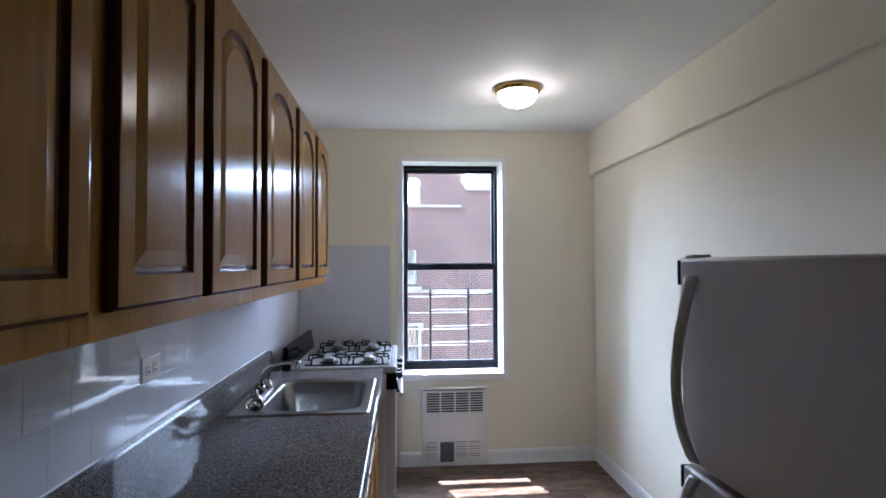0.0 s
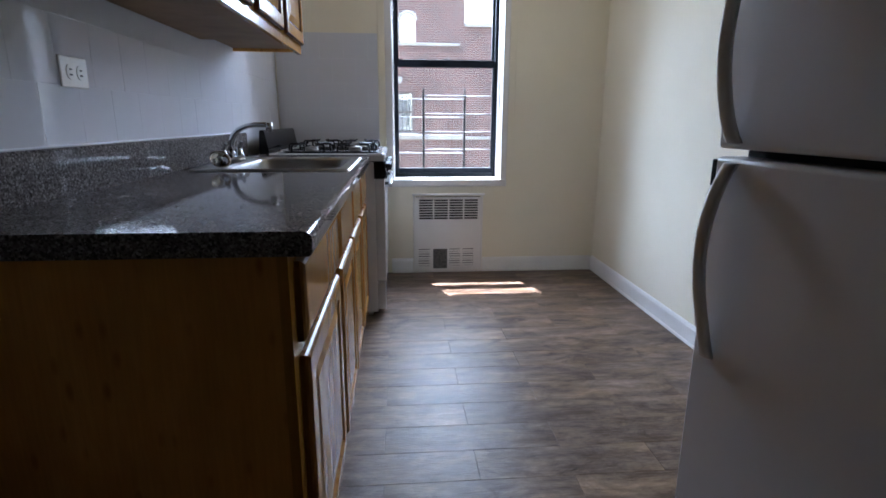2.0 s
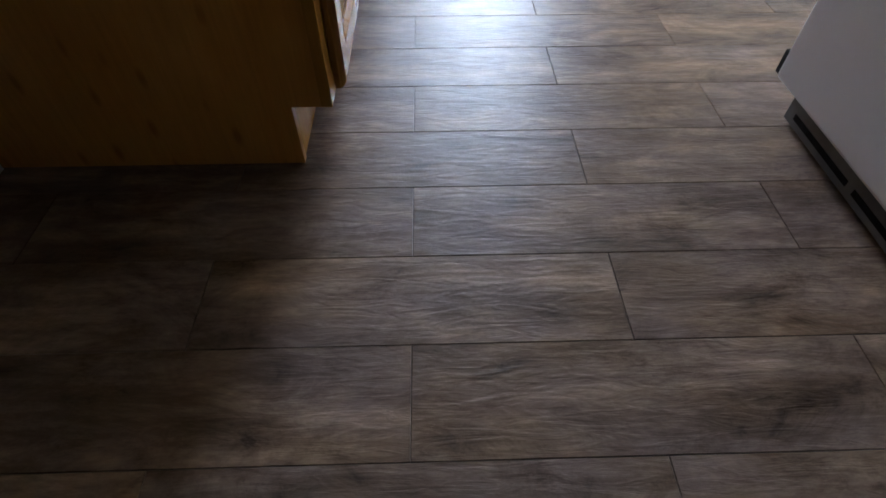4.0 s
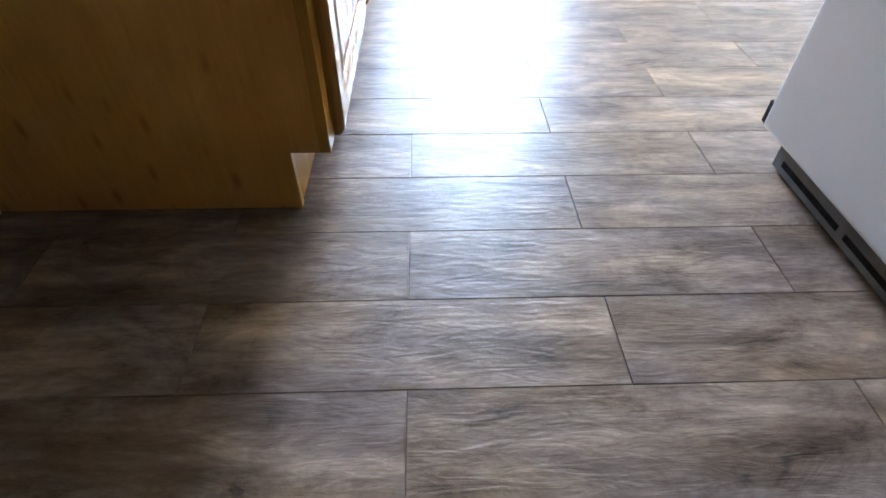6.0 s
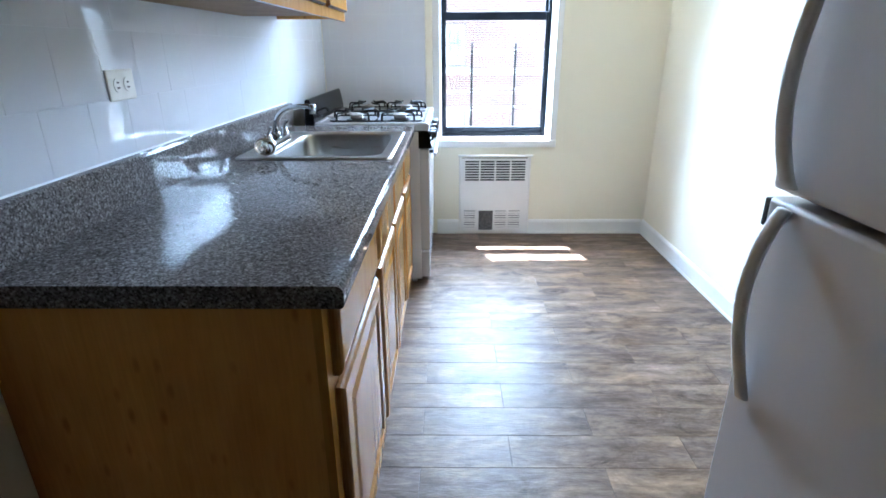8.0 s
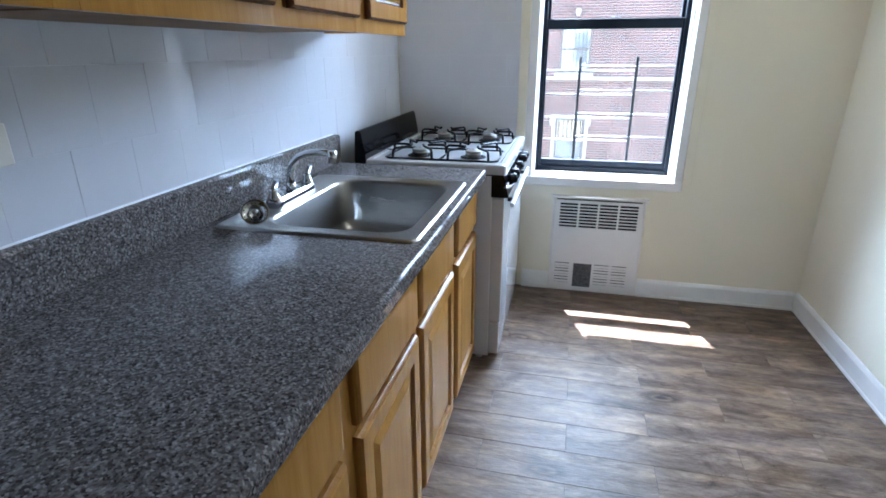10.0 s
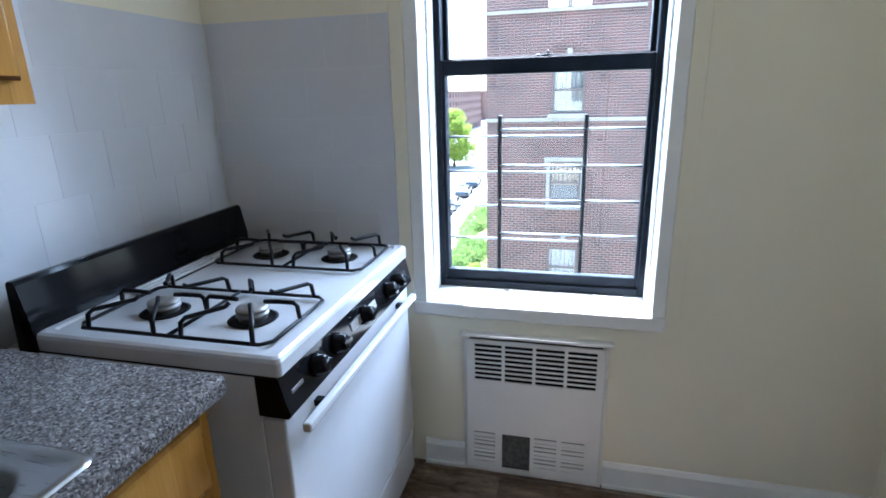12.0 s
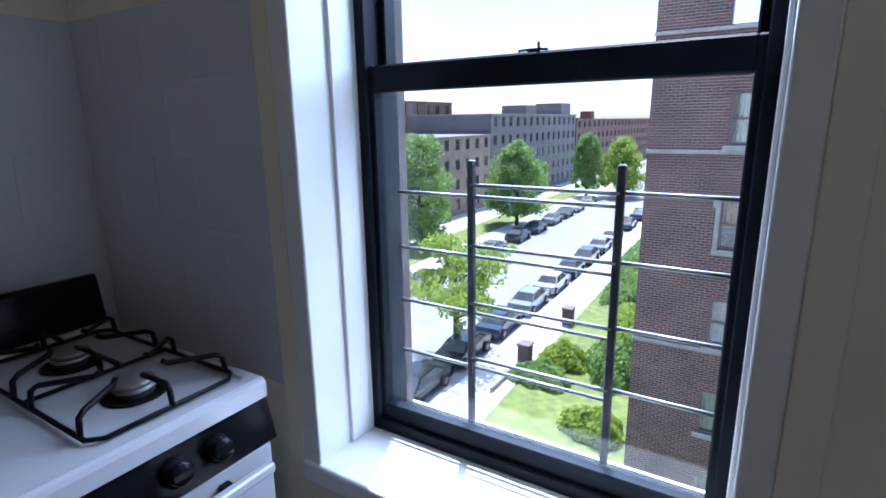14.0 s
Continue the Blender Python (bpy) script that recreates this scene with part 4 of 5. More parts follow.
def brick_mat(name, c1, c2, mortar, w=0.215, h=0.075):
    m = Mat(name, rough=0.85)
    tc = m.node("ShaderNodeTexCoord")
    sp = m.node("ShaderNodeSeparateXYZ")
    m.link(tc.outputs["Object"], sp.inputs[0])
    ad2 = m.node("ShaderNodeMath")
    m.link(sp.outputs[0], ad2.inputs[0])
    m.link(sp.outputs[1], ad2.inputs[1])
    cb = m.node("ShaderNodeCombineXYZ")
    m.link(ad2.outputs[0], cb.inputs[0])
    m.link(sp.outputs[2], cb.inputs[1])
    br = m.node("ShaderNodeTexBrick", Scale=1.0)
    br.inputs["Mortar Size"].default_value = 0.010
    br.inputs["Brick Width"].default_value = w
    br.inputs["Row Height"].default_value = h
    br.inputs["Color1"].default_value, br.inputs["Color2"].default_value, br.inputs["Mortar"].default_value = c1, c2, mortar
    br.inputs["Bias"].default_value = -0.2
    m.link(cb.outputs[0], br.inputs["Vector"])
    n = m.ramp(m.noise(cb.outputs[0], 0.9, 5), [(0.3, (0.72, 0.72, 0.72)), (0.7, (1.15, 1.12, 1.1))])
    m.colour(m.mix(br.outputs["Color"], n, 1.0, "MULTIPLY"))
    m.bump(br.outputs["Fac"], -0.4, 0.01)
    return m.m


M_BRICK = brick_mat("red_brown_brick", (0.088, 0.034, 0.026, 1), (0.036, 0.016, 0.014, 1), (0.20, 0.168, 0.148, 1), 0.22, 0.078)
M_BRICK2 = brick_mat("dull_red_brick", (0.16, 0.078, 0.058, 1), (0.12, 0.06, 0.046, 1), (0.22, 0.17, 0.14, 1))
M_BRICK3 = brick_mat("grey_brick", (0.16, 0.145, 0.14, 1), (0.115, 0.105, 0.103, 1), (0.26, 0.25, 0.25, 1))
M_BRICK4 = brick_mat("tan_brick", (0.29, 0.21, 0.14, 1), (0.25, 0.175, 0.115, 1), (0.40, 0.35, 0.29, 1))
M_STONE = paint("pale_limestone", (0.19, 0.175, 0.155, 1), (0.25, 0.235, 0.21, 1), 0.8, 3, 0.3, 40)
M_ASPHALT = paint("sunlit_asphalt", (0.24, 0.24, 0.235, 1), (0.31, 0.31, 0.30, 1), 0.85, 0.6, 0.3, 40)
M_CONCRETE = paint("pale_concrete_pavement", (0.48, 0.47, 0.45, 1), (0.56, 0.55, 0.52, 1), 0.85, 0.5, 0.3, 30)
M_LAWN = paint("mown_grass", (0.105, 0.145, 0.030, 1), (0.20, 0.24, 0.055, 1), 0.9, 2.2, 0.8, 30)


def leaf_mat(name, c1, c2):
    """Leaves that let some light through."""
    m = Mat(name, rough=0.55, spec=0.3)
    col = m.ramp(m.noise(m.coords(), 0.9, 4), [(0.35, c1), (0.65, c2)])
    m.colour(col)
    tl = m.node("ShaderNodeBsdfTranslucent")
    m.link(col, tl.inputs["Color"])
    mx = m.node("ShaderNodeMixShader", Fac=0.45)
    m.link(m.b.outputs[0], mx.inputs[1])
    m.link(tl.outputs[0], mx.inputs[2])
    m.link(mx.outputs[0], m.t.nodes["Material Output"].inputs[0])
    return m.m


M_LEAF = leaf_mat("fresh_green_leaves", (0.15, 0.25, 0.06, 1), (0.31, 0.44, 0.13, 1))
M_LEAF2 = leaf_mat("yellow_green_leaves", (0.25, 0.35, 0.05, 1), (0.40, 0.50, 0.09, 1))
M_BARK = paint("brown_bark", (0.06, 0.045, 0.03, 1), (0.11, 0.085, 0.06, 1), 0.9, 6, 0.6, 30)
M_SHADE = paint("dark_window_glass", (0.03, 0.033, 0.04, 1), (0.06, 0.065, 0.075, 1), 0.08, 1.0, 0.0, 10)
M_CURTAIN = paint("pale_curtain", (0.19, 0.17, 0.16, 1), (0.25, 0.23, 0.22, 1), 0.85, 9)
M_CURTAIN2 = paint("tan_curtain", (0.20, 0.13, 0.085, 1), (0.29, 0.20, 0.135, 1), 0.85, 9)
M_BROWNF = paint("brown_painted_sash", (0.07, 0.05, 0.045, 1), (0.10, 0.075, 0.065, 1), 0.5, 9)
M_TYRE = paint("black_rubber", (0.015, 0.015, 0.015, 1), (0.03, 0.03, 0.03, 1), 0.8, 9)

bm = bmesh.new()
box(bm, (-900, -300, GZ - 1.0), (900, 1500, GZ))
structure("ground", bm, M_CONCRETE, "pale sunlit concrete ground around the street", "ground")
# the street runs away from the window, to the left of the facing wing
STREET = Matrix.Translation((-18.9, 30.0, GZ)) @ Matrix.Rotation(radians(1.5), 4, "Z")


def street_box(bm, x0, x1, y0, y1, z0, z1, bev=0.0):
    b2 = bmesh.new()
    box(b2, (x0, y0, z0), (x1, y1, z1), bev)
    b2.transform(STREET)
    me = bpy.data.meshes.new("t")
    b2.to_mesh(me)
    b2.free()
    bm.from_mesh(me)
    bpy.data.meshes.remove(me)


bm = bmesh.new()
street_box(bm, -6.1, 6.1, -80, 320, -0.5, 0.02)
structure("road", bm, M_ASPHALT, "sun-bleached grey asphalt street", "road")
for nm, x0, x1 in (("pavement_1", 6.1, 8.9), ("pavement_2", -9.6, -6.1)):
    bm = bmesh.new()
    street_box(bm, x0, x1, -60, 320, -0.4, 0.15, 0.02)
    structure(nm, bm, M_CONCRETE, "pale concrete pavement with a kerb", "pavement")
bm = bmesh.new()
street_box(bm, 8.95, 24.0, -24, 60, -0.3, 0.17)
tagged(part("lawn", bm, M_LAWN), "bright green mown lawn beside the pavement", "lawn", kind="structure")
bm = bmesh.new()
street_box(bm, -13.5, -9.65, -30, 110, -0.3, 0.17)
tagged(part("lawn", bm, M_LAWN), "green front lawn across the street", "lawn", kind="structure")


def house_window(parent, x, z, w, h, y, curtain, stone=False, sill=True):
    """A double-hung window on a wall that faces -y: frame, sashes, panes, curtain, lintel, sill."""
    bm = bmesh.new()
    ring(bm, x, x + w, z, z + h, y - 0.06, y + 0.06, 0.07, 0.07, 0.07, 0.07, 0.0)
    box(bm, (x + 0.06, y - 0.05, z + h * 0.48), (x + w - 0.06, y + 0.03, z + h * 0.48 + 0.07))
    wi = part("window", bm, M_BROWNF, parent)
    for z0, z1 in ((z + 0.07, z + h * 0.48), (z + h * 0.48 + 0.07, z + h - 0.07)):
        bm = bmesh.new()
        box(bm, (x + 0.07, y - 0.012, z0), (x + w - 0.07, y - 0.008, z1))
        part("pane", bm, M_GLASS, wi)
    bm = bmesh.new()
    n = 18
    zb = z + 0.1 if curtain is M_CURTAIN else z + h * 0.45
    pts = [(x + 0.06 + (w - 0.12) * i / n, y + 0.05 + 0.02 * math.sin(i * 2.1)) for i in range(n + 1)]
    for (ax, ay), (cx, cy2) in zip(pts, pts[1:]):
        bm.faces.new([bm.verts.new(p) for p in ((ax, ay, zb), (cx, cy2, zb), (cx, cy2, z + h), (ax, ay, z + h))])
    part("curtain", bm, curtain, wi)
    bm = bmesh.new()
    box(bm, (x - 0.02, y + 0.12, z), (x + w + 0.02, y + 0.16, z + h))
    part("dark_room", bm, M_SHADE, wi)
    if sill:
        bm = bmesh.new()
        box(bm, (x - 0.12, y - 0.21, z - 0.13), (x + w + 0.12, y + 0.05, z), 0.01)
        part("sill", bm, M_STONE, wi)
    if stone:
        bm = bmesh.new()
        for lo, hi in (((x - 0.11, y - 0.145, z), (x + 0.01, y + 0.02, z + h)), ((x + w - 0.01, y - 0.145, z), (x + w + 0.11, y + 0.02, z + h)), ((x - 0.18, y - 0.16, z + h - 0.01), (x + w + 0.18, y + 0.02, z + h + 0.11)), ((x - 0.18, y - 0.155, z + h - 0.22), (x - 0.11, y - 0.09, z + h - 0.01)), ((x + w + 0.11, y - 0.155, z + h - 0.22), (x + w + 0.18, y - 0.09, z + h - 0.01))):
            box(bm, lo, hi, 0.01)
        part("stone_surround", bm, M_STONE, wi)
    return wi


# the facing wing of the brick house
WY = 19.5
wing = thing("brick_house", "red-brown brick apartment house wing with stone bands and sash windows", "building")


PITCH, TOP = 2.84, 2.065     # storey height, head of the top windows
STEP, HIGH, LOW = 2.20, 5.22, 4.20   # where the parapet steps down, and its two heights
cols = [(-0.505, 0.465), (3.70, 4.68), (7.26, 8.24)]
ARCHES = ((-0.692, -0.128), (0.0, 0.535))
xs0, xs1 = -2.525, 16.0
holes = []
for a, b in cols:
    for k in range(5):
        zt = TOP - PITCH * k
        holes.append((a, b, zt - 1.40, zt))
for a, b in ARCHES:
    holes.append((a, b, 3.70, 4.64))
bm = bmesh.new()
slot_panel(bm, xs0, STEP, GZ, HIGH, [h for h in holes if h[1] < STEP], WY, WY + 0.35)
slot_panel(bm, STEP, xs1, GZ, LOW, [h for h in holes if h[0] > STEP], WY + 0.001, WY + 0.35)
part("wall", bm, M_BRICK, wing)
bm = bmesh.new()
box(bm, (xs0, WY + 0.35, GZ), (xs0 + 0.35, WY + 14, LOW))
part("wall", bm, M_BRICK, wing)
bm = bmesh.new()
box(bm, (xs0 + 0.35, WY + 0.35, 2.75), (xs1, WY + 14, 2.90))
part("roof", bm, M_ASPHALT, wing)
for x0, x1, z0, z1 in ((xs0 - 0.05, STEP, HIGH, HIGH + 0.12), (STEP, xs1, LOW, LOW + 0.12)):
    bm = bmesh.new()
    box(bm, (x0, WY - 0.06, z0), (x1, WY + 0.4, z1), 0.01)
    part("coping", bm, M_STONE, wing)
for zb, hb in ((0.49, 0.11), (3.62, 0.10), (TOP - PITCH * 2 - 1.40 - 0.19, 0.10)):
    bm = bmesh.new()
    box(bm, (xs0 - 0.03, WY - 0.05, zb - hb / 2), (STEP - 0.15 if zb > 2 else xs1, WY + 0.01, zb + hb / 2), 0.01)
    part("stone_band", bm, M_STONE, wing)
for a, b in cols:
    for k in range(5):
        zt = TOP - PITCH * k
        cur = M_CURTAIN2 if k == 1 else M_CURTAIN
        house_window(wing, a, zt - 1.40, b - a, 1.40, WY + 0.10, cur, k == 1)
        if k in (0, 2):
            bm = bmesh.new()
            prof = [(-0.075, 0.11), (0.075, 0.11), (0.075, -0.03), (0.045, -0.09), (0.0, -0.12), (-0.045, -0.09), (-0.075, -0.03)]
            loops(bm, [[((a + b) / 2 + x, y, zt + 0.38 + z2) for x, z2 in prof] for y in (WY - 0.05, WY + 0.01)])
            part("stone_shield", bm, M_STONE, wing)
            bm = bmesh.new()
            for i in range(17):
                t = radians(180 * i / 16)
                m4 = Matrix.Translation(((a + b) / 2 + 0.58 * math.cos(t), WY - 0.004, zt + 0.05 + 0.58 * math.sin(t))) @ Matrix.Rotation(-t, 4, "Y")
                bmesh.ops.create_cube(bm, size=1, matrix=m4 @ Matrix.Diagonal((0.20, 0.05, 0.085, 1)))
            part("brick_arch", bm, M_BRICK, wing)
for a, b in ARCHES:
    bm = bmesh.new()
    c, r = (a + b) / 2, (b - a) / 2
    zt = 4.64 - r
    pin = arc((c, 0, zt), r * 0.98, 0, 180, 16, (1, 0, 0), (0, 0, 1))
    sweep(bm, [(p.x, WY + 0.0, p.z) for p in pin], 0.06, 8)
    part("arch_trim", bm, M_STONE, wing)
bm = bmesh.new()
cxa = -0.064
cyl(bm, (cxa, WY + 0.05, 3.70), (cxa, WY + 0.05, 4.46), 0.06, n=12)
part("column", bm, M_STONE, wing)


def far_house(label, x, y0, y1, z1, mat, floors, per, cornice=None, tanks=()):
    """A street front that faces +x, with rows of recessed windows."""
    h = thing("apartment_house", label, "building")
    bm = bmesh.new()
    box(bm, (x - 16, y0, GZ), (x - 0.3, y1, z1 - 0.3))
    part("wall", bm, mat, h)
    step = (z1 - GZ) / floors
    gap = (y1 - y0) / per
    hs = [(y0 + gap * (i + 0.3), y0 + gap * (i + 0.7), GZ + step * (k + 0.3), GZ + step * (k + 0.82)) for i in range(per) for k in range(floors)]
    bm = bmesh.new()
    slot_panel(bm, y0, y1, GZ, z1, hs, 0, 0.3)
    bm.transform(Matrix.Translation((x, 0, 0)) @ Matrix.Rotation(radians(90), 4, "Z"))
    part("front", bm, mat, h)
    for a, b, c, d in hs:
        bm = bmesh.new()
        box(bm, (x - 0.20, a, c), (x - 0.16, b, d))
        box(bm, (x - 0.165, a, (c + d) / 2 - 0.05), (x - 0.12, b, (c + d) / 2 + 0.05))
        wi = part("window", bm, M_SHADE, h)
    bm = bmesh.new()
    box(bm, (x - 16.1, y0, z1 - 0.3), (x + 0.25, y1, z1), 0.03)
    part("cornice", bm, cornice or mat, h)
    for ty, tx, tw, th in tanks:
        bm = bmesh.new()
        box(bm, (tx - tw / 2, ty - tw / 2, z1), (tx + tw / 2, ty + tw / 2, z1 + th), 0.05)
        part("roof_house", bm, mat, h)
    return h


far_house("tan brick apartment house with a pale cornice across the street", -40, 34, 84, -0.7, M_BRICK4, 4, 16, M_STONE)
far_house("dull red brick apartment house rising behind, with roof tanks", -57, 40, 100, 5.2, M_BRICK2, 5, 16, None, [(62, -62, 2.2, 3.0), (73, -63, 2.6, 4.4)])
far_house("grey brick apartment house with a raised corner tower", -40, 84.2, 128, 2.6, M_BRICK3, 5, 14, M_STONE, [(100, -42, 5, 1.6), (121, -43, 6, 2.4)])
far_house("distant red-brown apartment house along the street", -40, 129, 230, 1.6, M_BRICK2, 5, 24, None, [(150, -44, 3, 2.0)])
bm = bmesh.new()
rnd = random.Random(11)
y = 260
for i in range(60):
    x = -300 + 11 * i
    hgt = rnd.uniform(9, 15)
    box(bm, (x, y + rnd.uniform(0, 30), GZ), (x + 10.5, y + 45, GZ + hgt))
structure("backdrop", bm, M_BRICK2, "low distant city skyline of brick houses", "skyline")


def tree(name, label, x, y, height, spread, mat, seed, leaves=12000, trunk_h=0.11, thin=False, leaf=0.17, low=0.16):
    rnd = random.Random(seed)
    t = thing(name, label, "tree")
    t.location = (x, y, GZ + 0.1)
    bm = bmesh.new()
    r0 = 0.14 + height * 0.011
    th = height * trunk_h
    stem = [(0, 0, 0), (0.04, 0.02, th * 0.5), (0.0, 0.06, th), (0.1, 0.0, height * 0.62), (0.02, 0.05, height * 0.86)]
    sweep(bm, stem, [r0 * 1.25, r0, r0 * 0.85, r0 * 0.45, r0 * 0.12], 9)
    tips = []
    for i in range(15 if not thin else 11):
        a = i * 2.4 + rnd.uniform(-0.3, 0.3)
        z0 = rnd.uniform(th * 0.75, height * 0.66)
        ln = spread * rnd.uniform(0.65, 1.05) * (1.0 - 0.45 * max(0.0, (z0 - th) / height))
        up = rnd.uniform(0.35, 0.8) * ln
        p = [Vector((0.03, 0.03, z0)), Vector((math.cos(a) * ln * 0.45, math.sin(a) * ln * 0.45, z0 + up * 0.55)), Vector((math.cos(a) * ln * 0.85, math.sin(a) * ln * 0.85, z0 + up))]
        sweep(bm, p, [r0 * 0.42, r0 * 0.22, r0 * 0.06], 6)
        tips += [(p[1], 0.55), (p[2], 0.75), ((p[1] + p[2]) / 2, 0.6)]
    tips += [(Vector((0.05, 0.05, height * q)), 0.7) for q in (0.72, 0.82, 0.92)]
    part("trunk", bm, M_BARK, t)
    clumps = []
    for k in range(0 if thin else 130):
        q = rnd.uniform(low, 0.97)
        env = spread * 0.86 * math.sin(math.pi * min(1.0, q * 0.97 + 0.03)) ** 0.6 * (1.12 - 0.35 * q)
        a, r = rnd.uniform(0, 6.283), env * math.sqrt(rnd.uniform(0.05, 1.0))
        clumps.append((Vector((math.cos(a) * r, math.sin(a) * r, height * q)), spread * rnd.uniform(0.13, 0.25)))
    for p, s in tips if thin else ():
        for k in range(3 if thin else 4):
            clumps.append((p + Vector((rnd.gauss(0, 0.5), rnd.gauss(0, 0.5), rnd.gauss(0.1, 0.4))) * spread * 0.28, spread * rnd.uniform(0.13, 0.24) * (0.8 if thin else 1)))
    vs, fs = [], []
    for i in range(leaves):
        c, r = clumps[rnd.randrange(len(clumps))]
        d = Vector((rnd.gauss(0, 1), rnd.gauss(0, 1), rnd.gauss(0, 0.75))).normalized()
        q = c + d * r * rnd.uniform(0.5, 1.05)
        u = Vector((rnd.gauss(0, 1), rnd.gauss(0, 1), rnd.gauss(0, 1))).normalized()
        v = u.orthogonal().normalized()
        s = leaf * rnd.uniform(0.7, 1.5)
        n = len(vs)
        vs += [q - u * s, q - v * s * 0.55, q + u * s, q + v * s * 0.55]
        fs.append((n, n + 1, n + 2, n + 3))
    me = bpy.data.meshes.new("crown")
    me.from_pydata([tuple(p) for p in vs], [], fs)
    me.materials.append(mat)
    cr = new("crown", me)
    cr.parent = t
    return t


tree("street_tree", "tall leafy green street tree across the road", -33.5, 53, 12.4, 4.9, M_LEAF, 1, 16000, low=0.04)
tree("street_tree", "rounded green street tree on the far lawn", -28.4, 69.0, 11.2, 4.9, M_LEAF, 2, 15000)
tree("street_tree", "slender dark green street tree", -28.3, 100.0, 11.8, 3.4, M_LEAF, 3)
tree("street_tree", "bright yellow-green street tree", -22.9, 103.0, 10.4, 4.6, M_LEAF2, 4)
tree("street_tree", "small thin-leaved tree with pale spring leaves by the kerb", -14.9, 29.6, 6.9, 3.4, M_LEAF2, 5, 6000, 0.34, True, 0.11)


def shrub(label, x, y, rx, ry, h, mat, seed, n=2600):
    rnd = random.Random(seed)
    vs, fs = [], []
    for i in range(n):
        d = Vector((rnd.gauss(0, 1), rnd.gauss(0, 1), abs(rnd.gauss(0, 1)))).normalized()
        az = math.atan2(d.y, d.x)
        k = rnd.uniform(0.80, 1.06) * (1 + 0.13 * math.sin(3 * az + seed) + 0.09 * math.sin(7 * az + 4 * d.z + 2 * seed))
        q = Vector((x + d.x * rx * k, y + d.y * ry * k, GZ + 0.17 + max(0.03, d.z * h * k)))
        u = Vector((rnd.gauss(0, 1), rnd.gauss(0, 1), rnd.gauss(0, 1))).normalized()
        v = u.orthogonal().normalized()
        s = rnd.uniform(0.07, 0.13)
        m = len(vs)
        vs += [q - u * s, q - v * s, q + u * s, q + v * s]
        fs.append((m, m + 1, m + 2, m + 3))
    me = bpy.data.meshes.new("hedge")
    me.from_pydata([tuple(p) for p in vs], [], fs)
    me.materials.append(mat)
    tagged(new("shrub", me), label, "shrub")


shrub("clipped round bright green shrub on the lawn", -8.6, 31.2, 1.3, 1.5, 1.1, M_LEAF2, 21)
shrub("low clipped green shrub on the lawn", -8.9, 28.6, 1.5, 1.2, 0.9, M_LEAF, 22)
shrub("green shrub at the foot of the brick house", -5.0, 25.0, 1.3, 1.1, 1.1, M_LEAF2, 23)
shrub("loose green shrub beside the brick house", -5.6, 31.5, 1.5, 2.2, 1.8, M_LEAF, 24)
shrub("loose green shrub beside the brick house", -5.8, 37.0, 1.6, 2.6, 1.9, M_LEAF2, 25)
shrub("long clipped dark green hedge by the pavement", -10.0, 57.0, 1.2, 6.5, 1.5, M_LEAF, 26)
shrub("long clipped green hedge by the pavement", -8.6, 46.5, 1.4, 4.0, 1.3, M_LEAF, 27)

for x, y in ((-10.6, 30.3), (-10.4, 37.4)):
    bm = bmesh.new()
    box(bm, (x - 0.35, y - 0.35, GZ), (x + 0.35, y + 0.35, GZ + 1.25), 0.03)
    box(bm, (x - 0.42, y - 0.42, GZ + 1.25), (x + 0.42, y + 0.42, GZ + 1.36), 0.02)
    tagged(part("gate_pier", bm, M_BRICK), "square dark brick pier at the lawn's edge", "pier")
bm = bmesh.new()
box(bm, (-10.75, 26.0, GZ), (-10.6, 29.9, GZ + 0.42), 0.02)
tagged(part("kerb_wall", bm, M_STONE), "low stone edging wall along the lawn", "edging")


